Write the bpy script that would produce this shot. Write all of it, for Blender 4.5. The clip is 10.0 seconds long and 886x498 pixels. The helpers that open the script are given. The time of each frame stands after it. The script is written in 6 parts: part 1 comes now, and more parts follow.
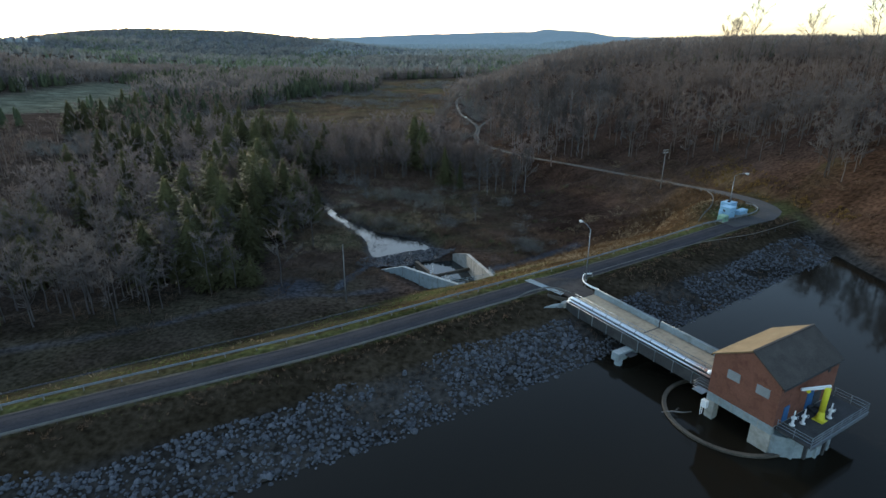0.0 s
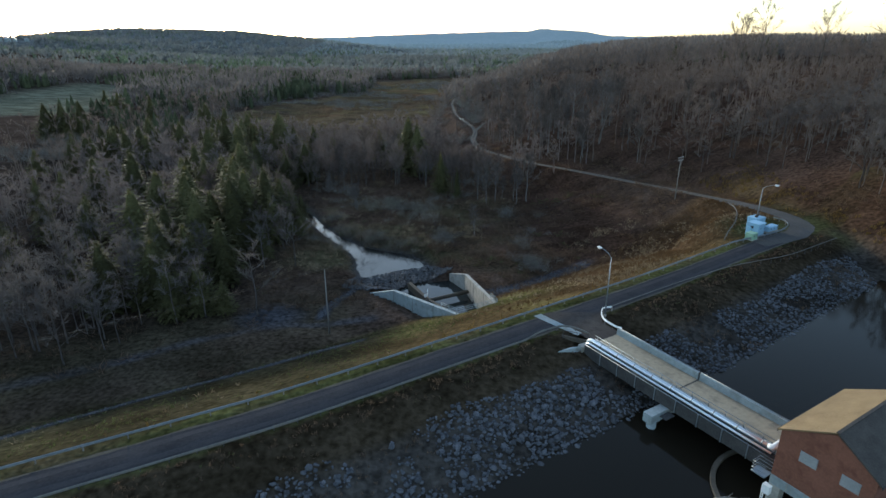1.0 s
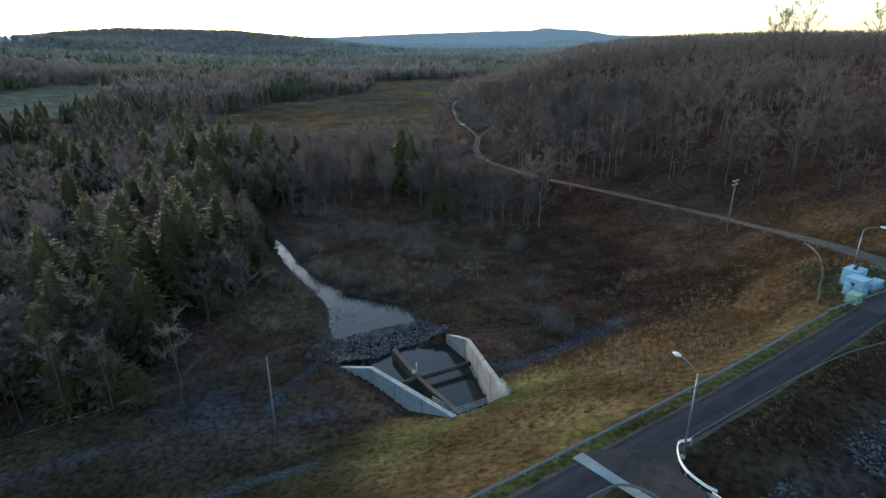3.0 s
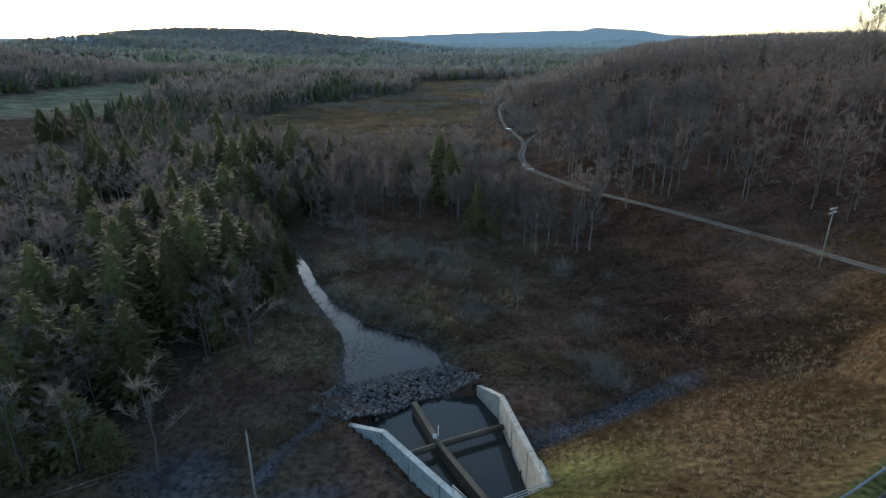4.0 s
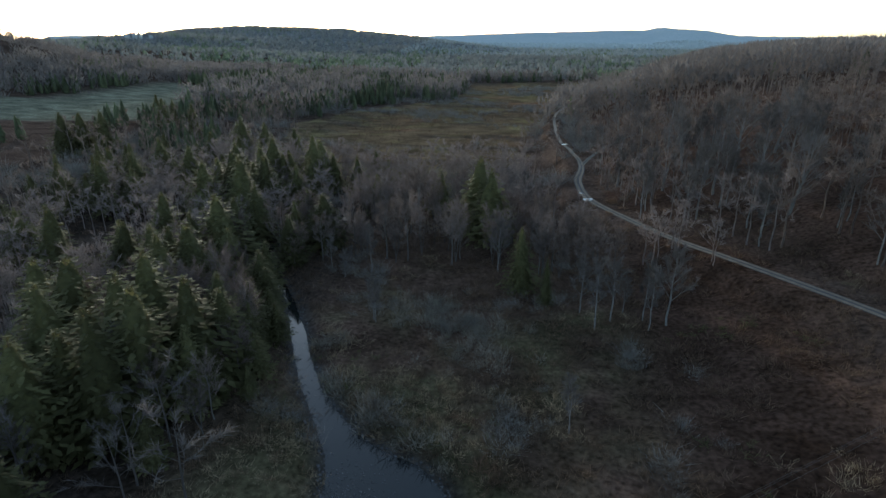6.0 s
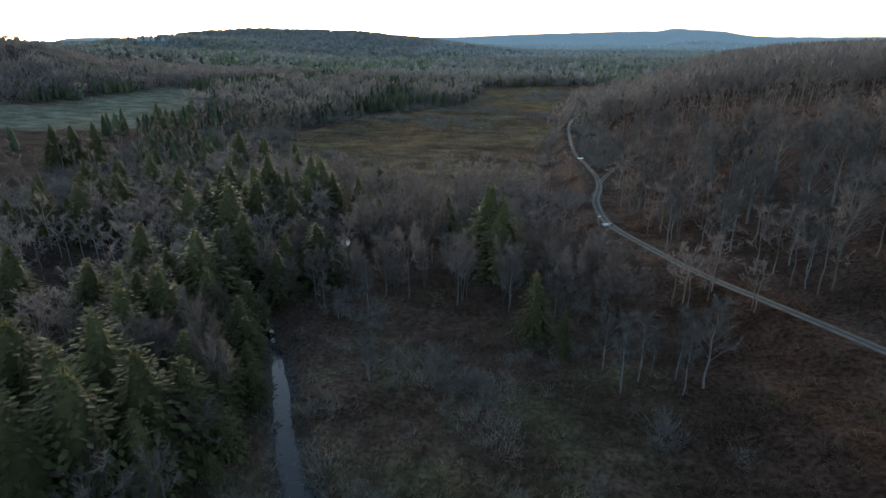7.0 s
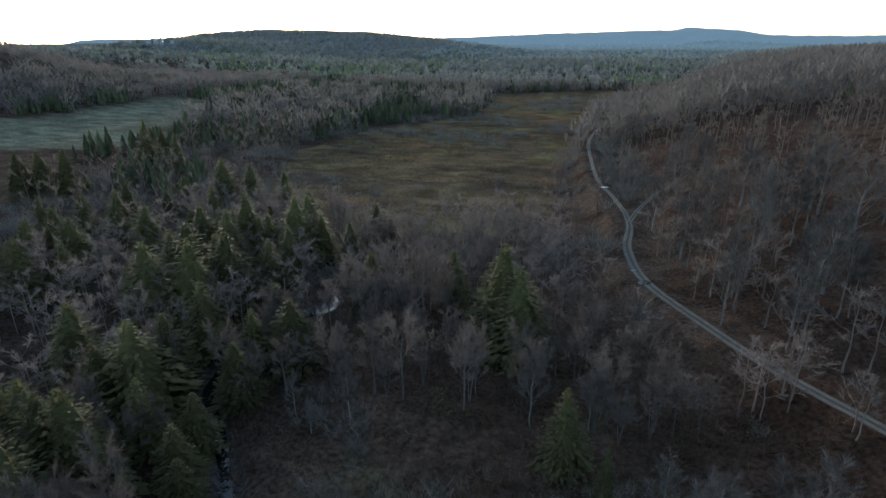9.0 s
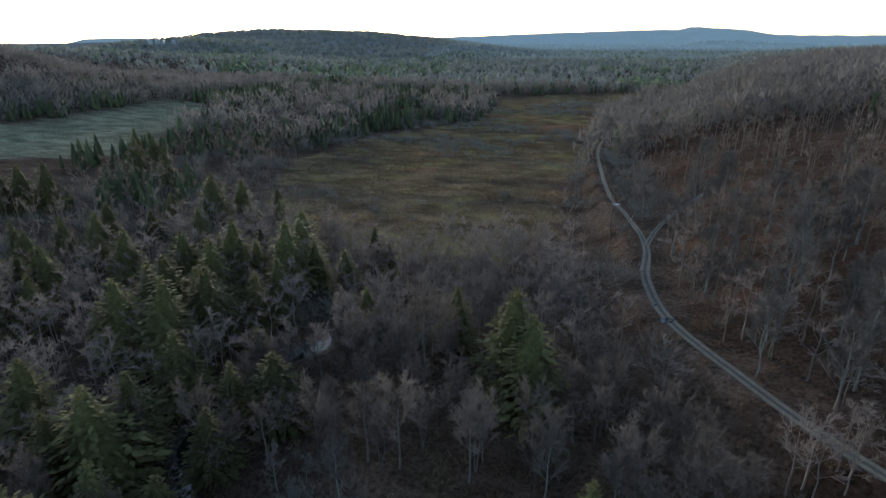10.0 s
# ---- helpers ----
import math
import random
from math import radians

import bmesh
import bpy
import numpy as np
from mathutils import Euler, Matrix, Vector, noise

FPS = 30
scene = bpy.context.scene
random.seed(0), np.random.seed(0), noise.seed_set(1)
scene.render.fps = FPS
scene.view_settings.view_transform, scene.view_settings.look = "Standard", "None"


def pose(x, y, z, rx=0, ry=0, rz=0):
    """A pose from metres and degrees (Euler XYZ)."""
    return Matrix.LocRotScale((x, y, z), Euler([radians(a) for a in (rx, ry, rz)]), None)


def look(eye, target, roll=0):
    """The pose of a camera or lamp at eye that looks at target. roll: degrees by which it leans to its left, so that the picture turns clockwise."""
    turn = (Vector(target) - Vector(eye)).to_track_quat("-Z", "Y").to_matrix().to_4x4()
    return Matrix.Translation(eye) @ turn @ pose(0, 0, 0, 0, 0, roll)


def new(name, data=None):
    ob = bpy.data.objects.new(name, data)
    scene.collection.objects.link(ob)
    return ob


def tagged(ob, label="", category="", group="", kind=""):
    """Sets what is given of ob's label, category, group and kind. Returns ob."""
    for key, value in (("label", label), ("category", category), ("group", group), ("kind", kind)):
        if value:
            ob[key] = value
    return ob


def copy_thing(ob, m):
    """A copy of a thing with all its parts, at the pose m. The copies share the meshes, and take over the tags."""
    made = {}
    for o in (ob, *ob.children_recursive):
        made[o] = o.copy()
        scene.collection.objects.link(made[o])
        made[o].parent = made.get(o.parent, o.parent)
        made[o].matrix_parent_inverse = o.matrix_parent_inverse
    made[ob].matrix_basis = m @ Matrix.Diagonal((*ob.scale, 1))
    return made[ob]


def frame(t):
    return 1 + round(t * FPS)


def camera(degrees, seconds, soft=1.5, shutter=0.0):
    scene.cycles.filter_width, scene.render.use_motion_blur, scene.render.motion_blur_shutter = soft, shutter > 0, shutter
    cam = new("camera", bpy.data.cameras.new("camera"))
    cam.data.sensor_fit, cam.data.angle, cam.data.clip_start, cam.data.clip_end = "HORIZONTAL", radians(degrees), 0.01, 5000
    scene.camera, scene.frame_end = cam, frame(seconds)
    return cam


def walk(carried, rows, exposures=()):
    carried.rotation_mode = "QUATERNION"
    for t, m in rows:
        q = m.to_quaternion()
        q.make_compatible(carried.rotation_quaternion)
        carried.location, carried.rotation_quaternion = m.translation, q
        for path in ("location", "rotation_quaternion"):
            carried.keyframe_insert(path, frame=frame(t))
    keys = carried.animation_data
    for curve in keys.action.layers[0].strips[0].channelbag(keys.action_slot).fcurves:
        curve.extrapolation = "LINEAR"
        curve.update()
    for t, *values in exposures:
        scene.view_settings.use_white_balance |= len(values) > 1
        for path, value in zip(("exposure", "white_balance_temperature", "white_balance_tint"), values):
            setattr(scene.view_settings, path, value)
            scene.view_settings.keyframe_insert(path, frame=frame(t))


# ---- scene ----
cam = camera(75.9, 10.0, soft=1.5)
METRES, EYE, TILT, LEAN, TURN = 150.0, 37.8, -20.8, 0.0, 0.0
ROWS = [
    (0.0, 0.0, 0.0, 0.0, 0.0, 0.0, -0.0),
    (0.5, 0.0, 0.0433, 0.014, -0.22, -0.0, 0.15),
    (1.0, 0.0005, 0.088, 0.0291, -0.39, -0.03, 0.22),
    (1.5, 0.0021, 0.1312, 0.0434, -0.45, -0.06, 0.28),
    (2.0, 0.0042, 0.1785, 0.0585, -0.51, -0.05, 0.32),
    (3.5, 0.0151, 0.327, 0.1096, 0.58, -0.08, -0.04),
    (4.0, 0.0203, 0.377, 0.1269, 4.22, -0.14, -1.49),
    (4.5, 0.0228, 0.4267, 0.1441, 6.24, -0.23, -2.34),
    (5.0, 0.0239, 0.475, 0.1625, 7.78, -0.34, -3.02),
    (5.5, 0.0235, 0.5216, 0.1849, 8.53, -0.43, -3.4),
    (7.0, 0.0122, 0.6542, 0.2610, 10.24, -0.43, -3.89),
    (7.5, 0.0059, 0.6961, 0.2870, 10.57, -0.48, -3.99),
    (8.0, -0.0007, 0.7370, 0.3116, 10.85, -0.52, -4.01),
    (8.5, -0.0070, 0.7770, 0.3350, 11.13, -0.53, -3.99),
    (9.0, -0.0144, 0.8164, 0.3586, 11.36, -0.57, -4.01),
    (9.5, -0.0230, 0.8546, 0.3829, 11.53, -0.62, -4.07),
    (10.0, -0.0336, 0.8927, 0.4069, 11.63, -0.69, -4.17),
]
walk(cam, [(t, pose(0, 0, EYE, TILT, LEAN, TURN) @ pose(METRES * x, METRES * y, METRES * z, 90 + pitch, roll, yaw)) for t, x, y, z, yaw, pitch, roll in ROWS], [(0.0, 1.88, 6150, 5), (10.0, 1.88, 6150, 5)])


# ---- light ----
SUN_AZ, SUN_EL = radians(-28), radians(7.5)
world = bpy.data.worlds.new("sky_world")
scene.world = world
world.use_nodes = True
wn = world.node_tree.nodes
sky = wn.new("ShaderNodeTexSky")
sky.sky_type, sky.sun_disc = "NISHITA", False
sky.sun_elevation, sky.sun_rotation = SUN_EL, SUN_AZ
sky.air_density, sky.dust_density, sky.ozone_density = 1.0, 0.6, 2.5
wn["Background"].inputs["Strength"].default_value = 0.15
thin_cloud = wn.new("ShaderNodeHueSaturation")
thin_cloud.inputs["Saturation"].default_value = 0.75
world.node_tree.links.new(sky.outputs["Color"], thin_cloud.inputs["Color"])
world.node_tree.links.new(thin_cloud.outputs["Color"], wn["Background"].inputs["Color"])
sun_way = Vector((math.sin(SUN_AZ) * math.cos(SUN_EL), math.cos(SUN_AZ) * math.cos(SUN_EL), math.sin(SUN_EL)))
sun_data = bpy.data.lights.new("sun", "SUN")
sun_data.energy, sun_data.angle, sun_data.color = 1.1, radians(3.0), (1.0, 0.88, 0.72)
sun = new("sun", sun_data)
sun.matrix_world = look(sun_way * 3000, (0, 0, 0))
 

# ---- materials ----


def material(name, low, high, rough=0.9, metal=0.0, scale=1.0, bump=0.0, bump_scale=None, per="", spread=0.25, stain=None, spec=0.12, glow_through=0.0):
    """Two-scale noise between two colours; per: 'object' or 'island' varies the brightness from piece to piece."""
    m = bpy.data.materials.new(name)
    m.use_nodes = True
    n, l = m.node_tree.nodes, m.node_tree.links
    b = n["Principled BSDF"]
    b.inputs["Roughness"].default_value, b.inputs["Metallic"].default_value = rough, metal
    b.inputs["Specular IOR Level"].default_value = spec
    co = n.new("ShaderNodeTexCoord")
    out = co.outputs["Object"]
    fine, broad = n.new("ShaderNodeTexNoise"), n.new("ShaderNodeTexNoise")
    fine.inputs["Scale"].default_value, fine.inputs["Detail"].default_value = scale * 6, 6
    broad.inputs["Scale"].default_value, broad.inputs["Detail"].default_value = scale * 0.6, 3
    for q in (fine, broad):
        l.new(out, q.inputs["Vector"])
    add = n.new("ShaderNodeMath")
    add.operation = "ADD"
    l.new(fine.outputs["Fac"], add.inputs[0]), l.new(broad.outputs["Fac"], add.inputs[1])
    ramp = n.new("ShaderNodeMapRange")
    ramp.inputs["From Min"].default_value, ramp.inputs["From Max"].default_value = 0.65, 1.35
    l.new(add.outputs[0], ramp.inputs["Value"])
    mix = n.new("ShaderNodeMix")
    mix.data_type = "RGBA"
    mix.inputs["A"].default_value, mix.inputs["B"].default_value = (*low, 1), (*high, 1)
    l.new(ramp.outputs["Result"], mix.inputs["Factor"])
    colour = mix.outputs["Result"]
    if stain:
        st, sr, sm = n.new("ShaderNodeTexNoise"), n.new("ShaderNodeMapRange"), n.new("ShaderNodeMix")
        st.inputs["Scale"].default_value, st.inputs["Detail"].default_value = scale * 1.7, 5
        l.new(out, st.inputs["Vector"])
        sr.inputs["From Min"].default_value, sr.inputs["From Max"].default_value, sr.inputs["To Max"].default_value = 0.5, 0.7, 0.8
        l.new(st.outputs["Fac"], sr.inputs["Value"])
        sm.data_type = "RGBA"
        sm.inputs["B"].default_value = (*stain, 1)
        l.new(sr.outputs["Result"], sm.inputs["Factor"]), l.new(colour, sm.inputs["A"])
        colour = sm.outputs["Result"]
    if per:
        src = n.new("ShaderNodeObjectInfo").outputs["Random"] if per == "object" else n.new("ShaderNodeNewGeometry").outputs["Random Per Island"]
        pr, hsv = n.new("ShaderNodeMapRange"), n.new("ShaderNodeHueSaturation")
        pr.inputs["To Min"].default_value, pr.inputs["To Max"].default_value = 1 - spread, 1 + spread
        l.new(src, pr.inputs["Value"]), l.new(pr.outputs["Result"], hsv.inputs["Value"]), l.new(colour, hsv.inputs["Color"])
        colour = hsv.outputs["Color"]
    l.new(colour, b.inputs["Base Color"])
    if bump:
        bn, bp = n.new("ShaderNodeTexNoise"), n.new("ShaderNodeBump")
        bn.inputs["Scale"].default_value, bn.inputs["Detail"].default_value = bump_scale or scale * 8, 5
        bp.inputs["Strength"].default_value, bp.inputs["Distance"].default_value = 0.6, bump
        l.new(out, bn.inputs["Vector"]), l.new(bn.outputs["Fac"], bp.inputs["Height"]), l.new(bp.outputs["Normal"], b.inputs["Normal"])
    if glow_through:
        tl, ms = n.new("ShaderNodeBsdfTranslucent"), n.new("ShaderNodeMixShader")
        l.new(colour, tl.inputs["Color"])
        ms.inputs["Fac"].default_value = glow_through
        l.new(b.outputs["BSDF"], ms.inputs[1]), l.new(tl.outputs["BSDF"], ms.inputs[2])
        l.new(ms.outputs["Shader"], n["Material Output"].inputs["Surface"])
    return m


asphalt = material("asphalt", (0.028, 0.028, 0.032), (0.050, 0.049, 0.053), 0.95, scale=0.5, spec=0.02, bump=0.01, bump_scale=30)
gravel_dark = material("gravel_dark", (0.028, 0.030, 0.034), (0.060, 0.063, 0.070), 0.9, scale=3, bump=0.06, bump_scale=6)
gravel_tan = material("gravel_tan", (0.070, 0.065, 0.053), (0.135, 0.124, 0.10), 0.95, scale=1, bump=0.03, bump_scale=12)
concrete = material("concrete", (0.24, 0.23, 0.205), (0.40, 0.38, 0.34), 0.85, scale=0.5, stain=(0.2, 0.19, 0.16), bump=0.01)
concrete_pale = material("concrete_pale", (0.185, 0.222, 0.235), (0.30, 0.345, 0.355), 0.85, scale=0.5, stain=(0.17, 0.185, 0.18), bump=0.01)
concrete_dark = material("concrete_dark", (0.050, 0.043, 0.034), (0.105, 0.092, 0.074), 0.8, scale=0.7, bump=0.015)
deck_tan = material("deck_tan", (0.25, 0.208, 0.148), (0.37, 0.315, 0.23), 0.9, scale=0.4, stain=(0.16, 0.14, 0.11), bump=0.01)
galvanised = material("galvanised", (0.165, 0.19, 0.21), (0.27, 0.30, 0.325), 0.45, metal=0.6, scale=0.6)
pipe_metal = material("pipe_metal", (0.60, 0.64, 0.68), (0.78, 0.82, 0.85), 0.32, metal=0.85, scale=0.5)
white_paint = material("white_paint", (0.66, 0.68, 0.68), (0.80, 0.80, 0.78), 0.6, scale=1)
steel_dark = material("steel_dark", (0.035, 0.035, 0.037), (0.08, 0.08, 0.08), 0.7, metal=0.2, scale=1)
rail_pale = material("rail_pale", (0.085, 0.085, 0.080), (0.150, 0.150, 0.142), 0.7, scale=0.8, stain=(0.15, 0.13, 0.11))
steel_weathered = material("steel_weathered", (0.07, 0.072, 0.072), (0.135, 0.138, 0.136), 0.6, metal=0.3, scale=1)
distance_haze = material("distance_haze", (0.13, 0.165, 0.185), (0.17, 0.20, 0.22), 1.0, scale=0.01, spec=0.0)
# haze before the far ridges is painted as blue base colour and faint emission
distance_haze.node_tree.nodes["Principled BSDF"].inputs["Emission Color"].default_value = (0.50, 0.74, 0.92, 1)
distance_haze.node_tree.nodes["Principled BSDF"].inputs["Emission Strength"].default_value = 0.042
louvre_grey = material("louvre_grey", (0.19, 0.20, 0.20), (0.28, 0.29, 0.29), 0.7, scale=1)
brick_red = material("brick_red", (0.14, 0.062, 0.042), (0.205, 0.094, 0.065), 0.9, scale=0.7, stain=(0.12, 0.05, 0.036), bump=0.01, bump_scale=9)
# one roof in two tones: shade, then low sun, put into the colour
shingle_shaded = material("shingle_shaded", (0.046, 0.041, 0.036), (0.084, 0.075, 0.066), 0.85, scale=1.2, bump=0.02, bump_scale=8)
shingle_sunlit = material("shingle_sunlit", (0.14, 0.10, 0.055), (0.22, 0.16, 0.09), 0.85, scale=1.2, bump=0.02, bump_scale=8)
blue_paint = material("blue_paint", (0.22, 0.39, 0.53), (0.30, 0.47, 0.60), 0.5, scale=1)
door_blue = material("door_blue", (0.03, 0.09, 0.20), (0.05, 0.13, 0.27), 0.5, scale=1)
green_box_paint = material("green_box_paint", (0.20, 0.33, 0.24), (0.28, 0.42, 0.31), 0.6, scale=1)
yellow_paint = material("yellow_paint", (0.55, 0.50, 0.03), (0.68, 0.62, 0.06), 0.5, scale=1)
pole_wood = material("pole_wood", (0.14, 0.13, 0.12), (0.24, 0.225, 0.205), 0.9, scale=1, bump=0.01)
bark = material("bark", (0.052, 0.046, 0.042), (0.115, 0.104, 0.094), 0.95, scale=0.7, per="object", spread=0.35)
bark_pale = material("bark_pale", (0.115, 0.107, 0.098), (0.22, 0.209, 0.195), 0.9, scale=0.8, stain=(0.12, 0.11, 0.10))
bark_conifer = material("bark_conifer", (0.06, 0.045, 0.035), (0.13, 0.10, 0.08), 0.95, scale=1)
twig = material("twig", (0.100, 0.079, 0.069), (0.178, 0.143, 0.127), 0.95, scale=0.2, per="object", spread=0.25, glow_through=0.25)
twig_far = material("twig_far", (0.112, 0.086, 0.072), (0.190, 0.150, 0.128), 0.95, scale=0.02, per="island", spread=0.12, glow_through=0.25)
needles = material("needles", (0.056, 0.055, 0.025), (0.120, 0.114, 0.050), 0.8, scale=0.25, per="object", spread=0.3, glow_through=0.4)
needles_far = material("needles_far", (0.052, 0.064, 0.036), (0.108, 0.120, 0.066), 0.8, scale=0.03, per="island", spread=0.35, glow_through=0.4)
rock = material("rock", (0.044, 0.047, 0.054), (0.110, 0.115, 0.128), 0.85, scale=0.9, per="object", spread=0.35, bump=0.03)
rock_many = material("rock_many", (0.044, 0.047, 0.054), (0.110, 0.115, 0.128), 0.85, scale=0.9, per="island", spread=0.35, bump=0.03)
shrub_brown = material("shrub_brown", (0.066, 0.046, 0.033), (0.145, 0.10, 0.066), 0.95, scale=0.06, per="island", spread=0.4, glow_through=0.35)
shrub_tan = material("shrub_tan", (0.15, 0.115, 0.072), (0.28, 0.222, 0.148), 0.95, scale=0.08, per="island", spread=0.35, glow_through=0.35)
shrub_grey = material("shrub_grey", (0.115, 0.104, 0.092), (0.21, 0.195, 0.172), 0.95, scale=0.08, per="island", spread=0.35)
shrub_pale = material("shrub_pale", (0.12, 0.108, 0.088), (0.23, 0.208, 0.170), 0.95, scale=0.08, per="island", spread=0.3, glow_through=0.3)
shrub_green = material("shrub_green", (0.050, 0.064, 0.024), (0.105, 0.122, 0.046), 0.9, scale=0.08, per="island", spread=0.35, glow_through=0.35)
grass_gold = material("grass_gold", (0.092, 0.060, 0.020), (0.175, 0.118, 0.040), 0.95, scale=0.08, per="island", spread=0.35, glow_through=0.35)

weed_rust = material("weed_rust", (0.064, 0.040, 0.020), (0.125, 0.078, 0.038), 0.95, scale=0.06, per="island", spread=0.3, glow_through=0.35)
# far woods: a pale, bluish haze is mixed into these base colours
hazy_far_wood = material("hazy_far_wood", (0.120, 0.128, 0.125), (0.165, 0.173, 0.168), 0.95, scale=0.006, per="island", spread=0.07, glow_through=0.4)
hazy_deep_wood = material("hazy_deep_wood", (0.150, 0.180, 0.190), (0.195, 0.222, 0.230), 0.95, scale=0.006, per="island", spread=0.05, glow_through=0.4)
hazy_far_needle = material("hazy_far_needle", (0.066, 0.092, 0.066), (0.12, 0.152, 0.10), 0.9, scale=0.01, per="island", spread=0.2, glow_through=0.4)

rock_dark = material("rock_dark", (0.04, 0.041, 0.044), (0.105, 0.105, 0.108), 0.85, scale=0.9, per="island", spread=0.35, bump=0.03)
twig_slope = material("twig_slope", (0.098, 0.086, 0.079), (0.154, 0.137, 0.128), 0.95, scale=0.01, per="island", spread=0.1, glow_through=0.35)
twig_mid = material("twig_mid", (0.138, 0.110, 0.098), (0.226, 0.184, 0.167), 0.95, scale=0.02, per="island", spread=0.2, glow_through=0.25)
twig_pale = material("twig_pale", (0.076, 0.065, 0.059), (0.135, 0.118, 0.109), 0.95, scale=0.2, per="object", spread=0.2)
asphalt_brown = material("asphalt_brown", (0.036, 0.031, 0.029), (0.066, 0.058, 0.053), 0.9, scale=0.6, stain=(0.03, 0.027, 0.026), bump=0.01, bump_scale=30)
asphalt_worn = material("asphalt_worn", (0.038, 0.038, 0.042), (0.060, 0.058, 0.060), 0.95, spec=0.02, scale=0.7, bump=0.01, bump_scale=30)
shoulder = material("shoulder", (0.046, 0.043, 0.036), (0.092, 0.085, 0.070), 0.95, scale=1.5, bump=0.03, bump_scale=14)

water_mat = bpy.data.materials.new("lake_water")
water_mat.use_nodes = True
wb = water_mat.node_tree.nodes["Principled BSDF"]
wb.inputs["Base Color"].default_value = (0.008, 0.010, 0.010, 1)
wb.inputs["Roughness"].default_value, wb.inputs["IOR"].default_value = 0.06, 1.33
wb.inputs["Specular IOR Level"].default_value = 0.5
wt, wp = water_mat.node_tree.nodes.new("ShaderNodeTexNoise"), water_mat.node_tree.nodes.new("ShaderNodeBump")
wc = water_mat.node_tree.nodes.new("ShaderNodeTexCoord")
wt.inputs["Scale"].default_value, wt.inputs["Detail"].default_value = 1.6, 3
wp.inputs["Strength"].default_value, wp.inputs["Distance"].default_value = 0.25, 0.02
water_mat.node_tree.links.new(wc.outputs["Object"], wt.inputs["Vector"])
water_mat.node_tree.links.new(wt.outputs["Fac"], wp.inputs["Height"])
water_mat.node_tree.links.new(wp.outputs["Normal"], wb.inputs["Normal"])

# lake copy with a browner base and weaker reflection than the brook
lake_mat = water_mat.copy()
lake_mat.name = "silty_lake_water"
lake_mat.node_tree.nodes["Principled BSDF"].inputs["Base Color"].default_value = (0.011, 0.009, 0.006, 1)
lake_mat.node_tree.nodes["Principled BSDF"].inputs["Specular IOR Level"].default_value = 0.15
basin_mat = water_mat.copy()
basin_mat.name = "silty_basin_water"
basin_mat.node_tree.nodes["Principled BSDF"].inputs["Base Color"].default_value = (0.022, 0.026, 0.025, 1)

# ---- mesh helpers ----
rng = np.random.default_rng(7)


def mesh_of(name, v, f, mat, smooth=False):
    """A mesh from vertex and face arrays (all faces with equally many corners, or a list of faces)."""
    me = bpy.data.meshes.new(name)
    if isinstance(f, np.ndarray):
        v, k = np.asarray(v, np.float32), f.shape[1]
        me.vertices.add(len(v))
        me.vertices.foreach_set("co", v.ravel())
        me.loops.add(f.size)
        me.loops.foreach_set("vertex_index", f.astype(np.int32).ravel())
        me.polygons.add(len(f))
        me.polygons.foreach_set("loop_start", np.arange(0, f.size, k, dtype=np.int32))
        me.update(calc_edges=True)
    else:
        me.from_pydata([tuple(p) for p in v], [], f)
        me.update()
    if mat:
        me.materials.append(mat)
    if smooth:
        me.polygons.foreach_set("use_smooth", np.ones(len(me.polygons), bool))
    return me


def part(name, me, parent=None, label="", m=None):
    ob = new(name, me)
    if parent:
        ob.parent = parent
    if m is not None:
        ob.matrix_basis = m
    if label:
        ob["label"] = label
    return ob


def thing(name, label, category, m=None, group="", kind=""):
    ob = new(name)
    if m is not None:
        ob.matrix_basis = m
    return tagged(ob, label, category, group, kind)


def bm_mesh(name, bm, mat, smooth=False):
    me = bpy.data.meshes.new(name)
    bm.normal_update()
    bm.to_mesh(me)
    bm.free()
    me.materials.append(mat)
    if smooth:
        me.polygons.foreach_set("use_smooth", np.ones(len(me.polygons), bool))
    return me


def box_mesh(name, lo, hi, mat, bevel=0.02):
    """A box between two corners, with softened edges."""
    bm = bmesh.new()
    c, s = [(a + b) / 2 for a, b in zip(lo, hi)], [b - a for a, b in zip(lo, hi)]
    bmesh.ops.create_cube(bm, size=1, matrix=Matrix.Translation(c) @ Matrix.Diagonal((*s, 1)))
    if bevel:
        bmesh.ops.bevel(bm, geom=bm.edges[:], offset=min(bevel, min(s) * 0.3), segments=1, affect="EDGES")
    return bm_mesh(name, bm, mat)


def tube_data(pts, radii, sides=8, cap=True):
    """Vertices and quads or caps of a tube along points."""
    pts = [Vector(p) for p in pts]
    v, f = [], []
    for i, p in enumerate(pts):
        d = (pts[min(i + 1, len(pts) - 1)] - pts[max(i - 1, 0)]).normalized()
        a = d.orthogonal().normalized() if i == 0 else (a - d * a.dot(d)).normalized()
        b = d.cross(a)
        for k in range(sides):
            w = 2 * math.pi * k / sides
            v.append(p + radii[i] * (math.cos(w) * a + math.sin(w) * b))
    for i in range(len(pts) - 1):
        for k in range(sides):
            f.append((i * sides + k, i * sides + (k + 1) % sides, (i + 1) * sides + (k + 1) % sides, (i + 1) * sides + k))
    if cap:
        f.append(tuple(range(sides))[::-1])
        f.append(tuple((len(pts) - 1) * sides + k for k in range(sides)))
    return v, f


def tube_mesh(name, pts, r, mat, sides=8):
    radii = r if isinstance(r, (list, tuple)) else [r] * len(pts)
    v, f = tube_data(pts, radii, sides)
    return mesh_of(name, v, f, mat, smooth=True)


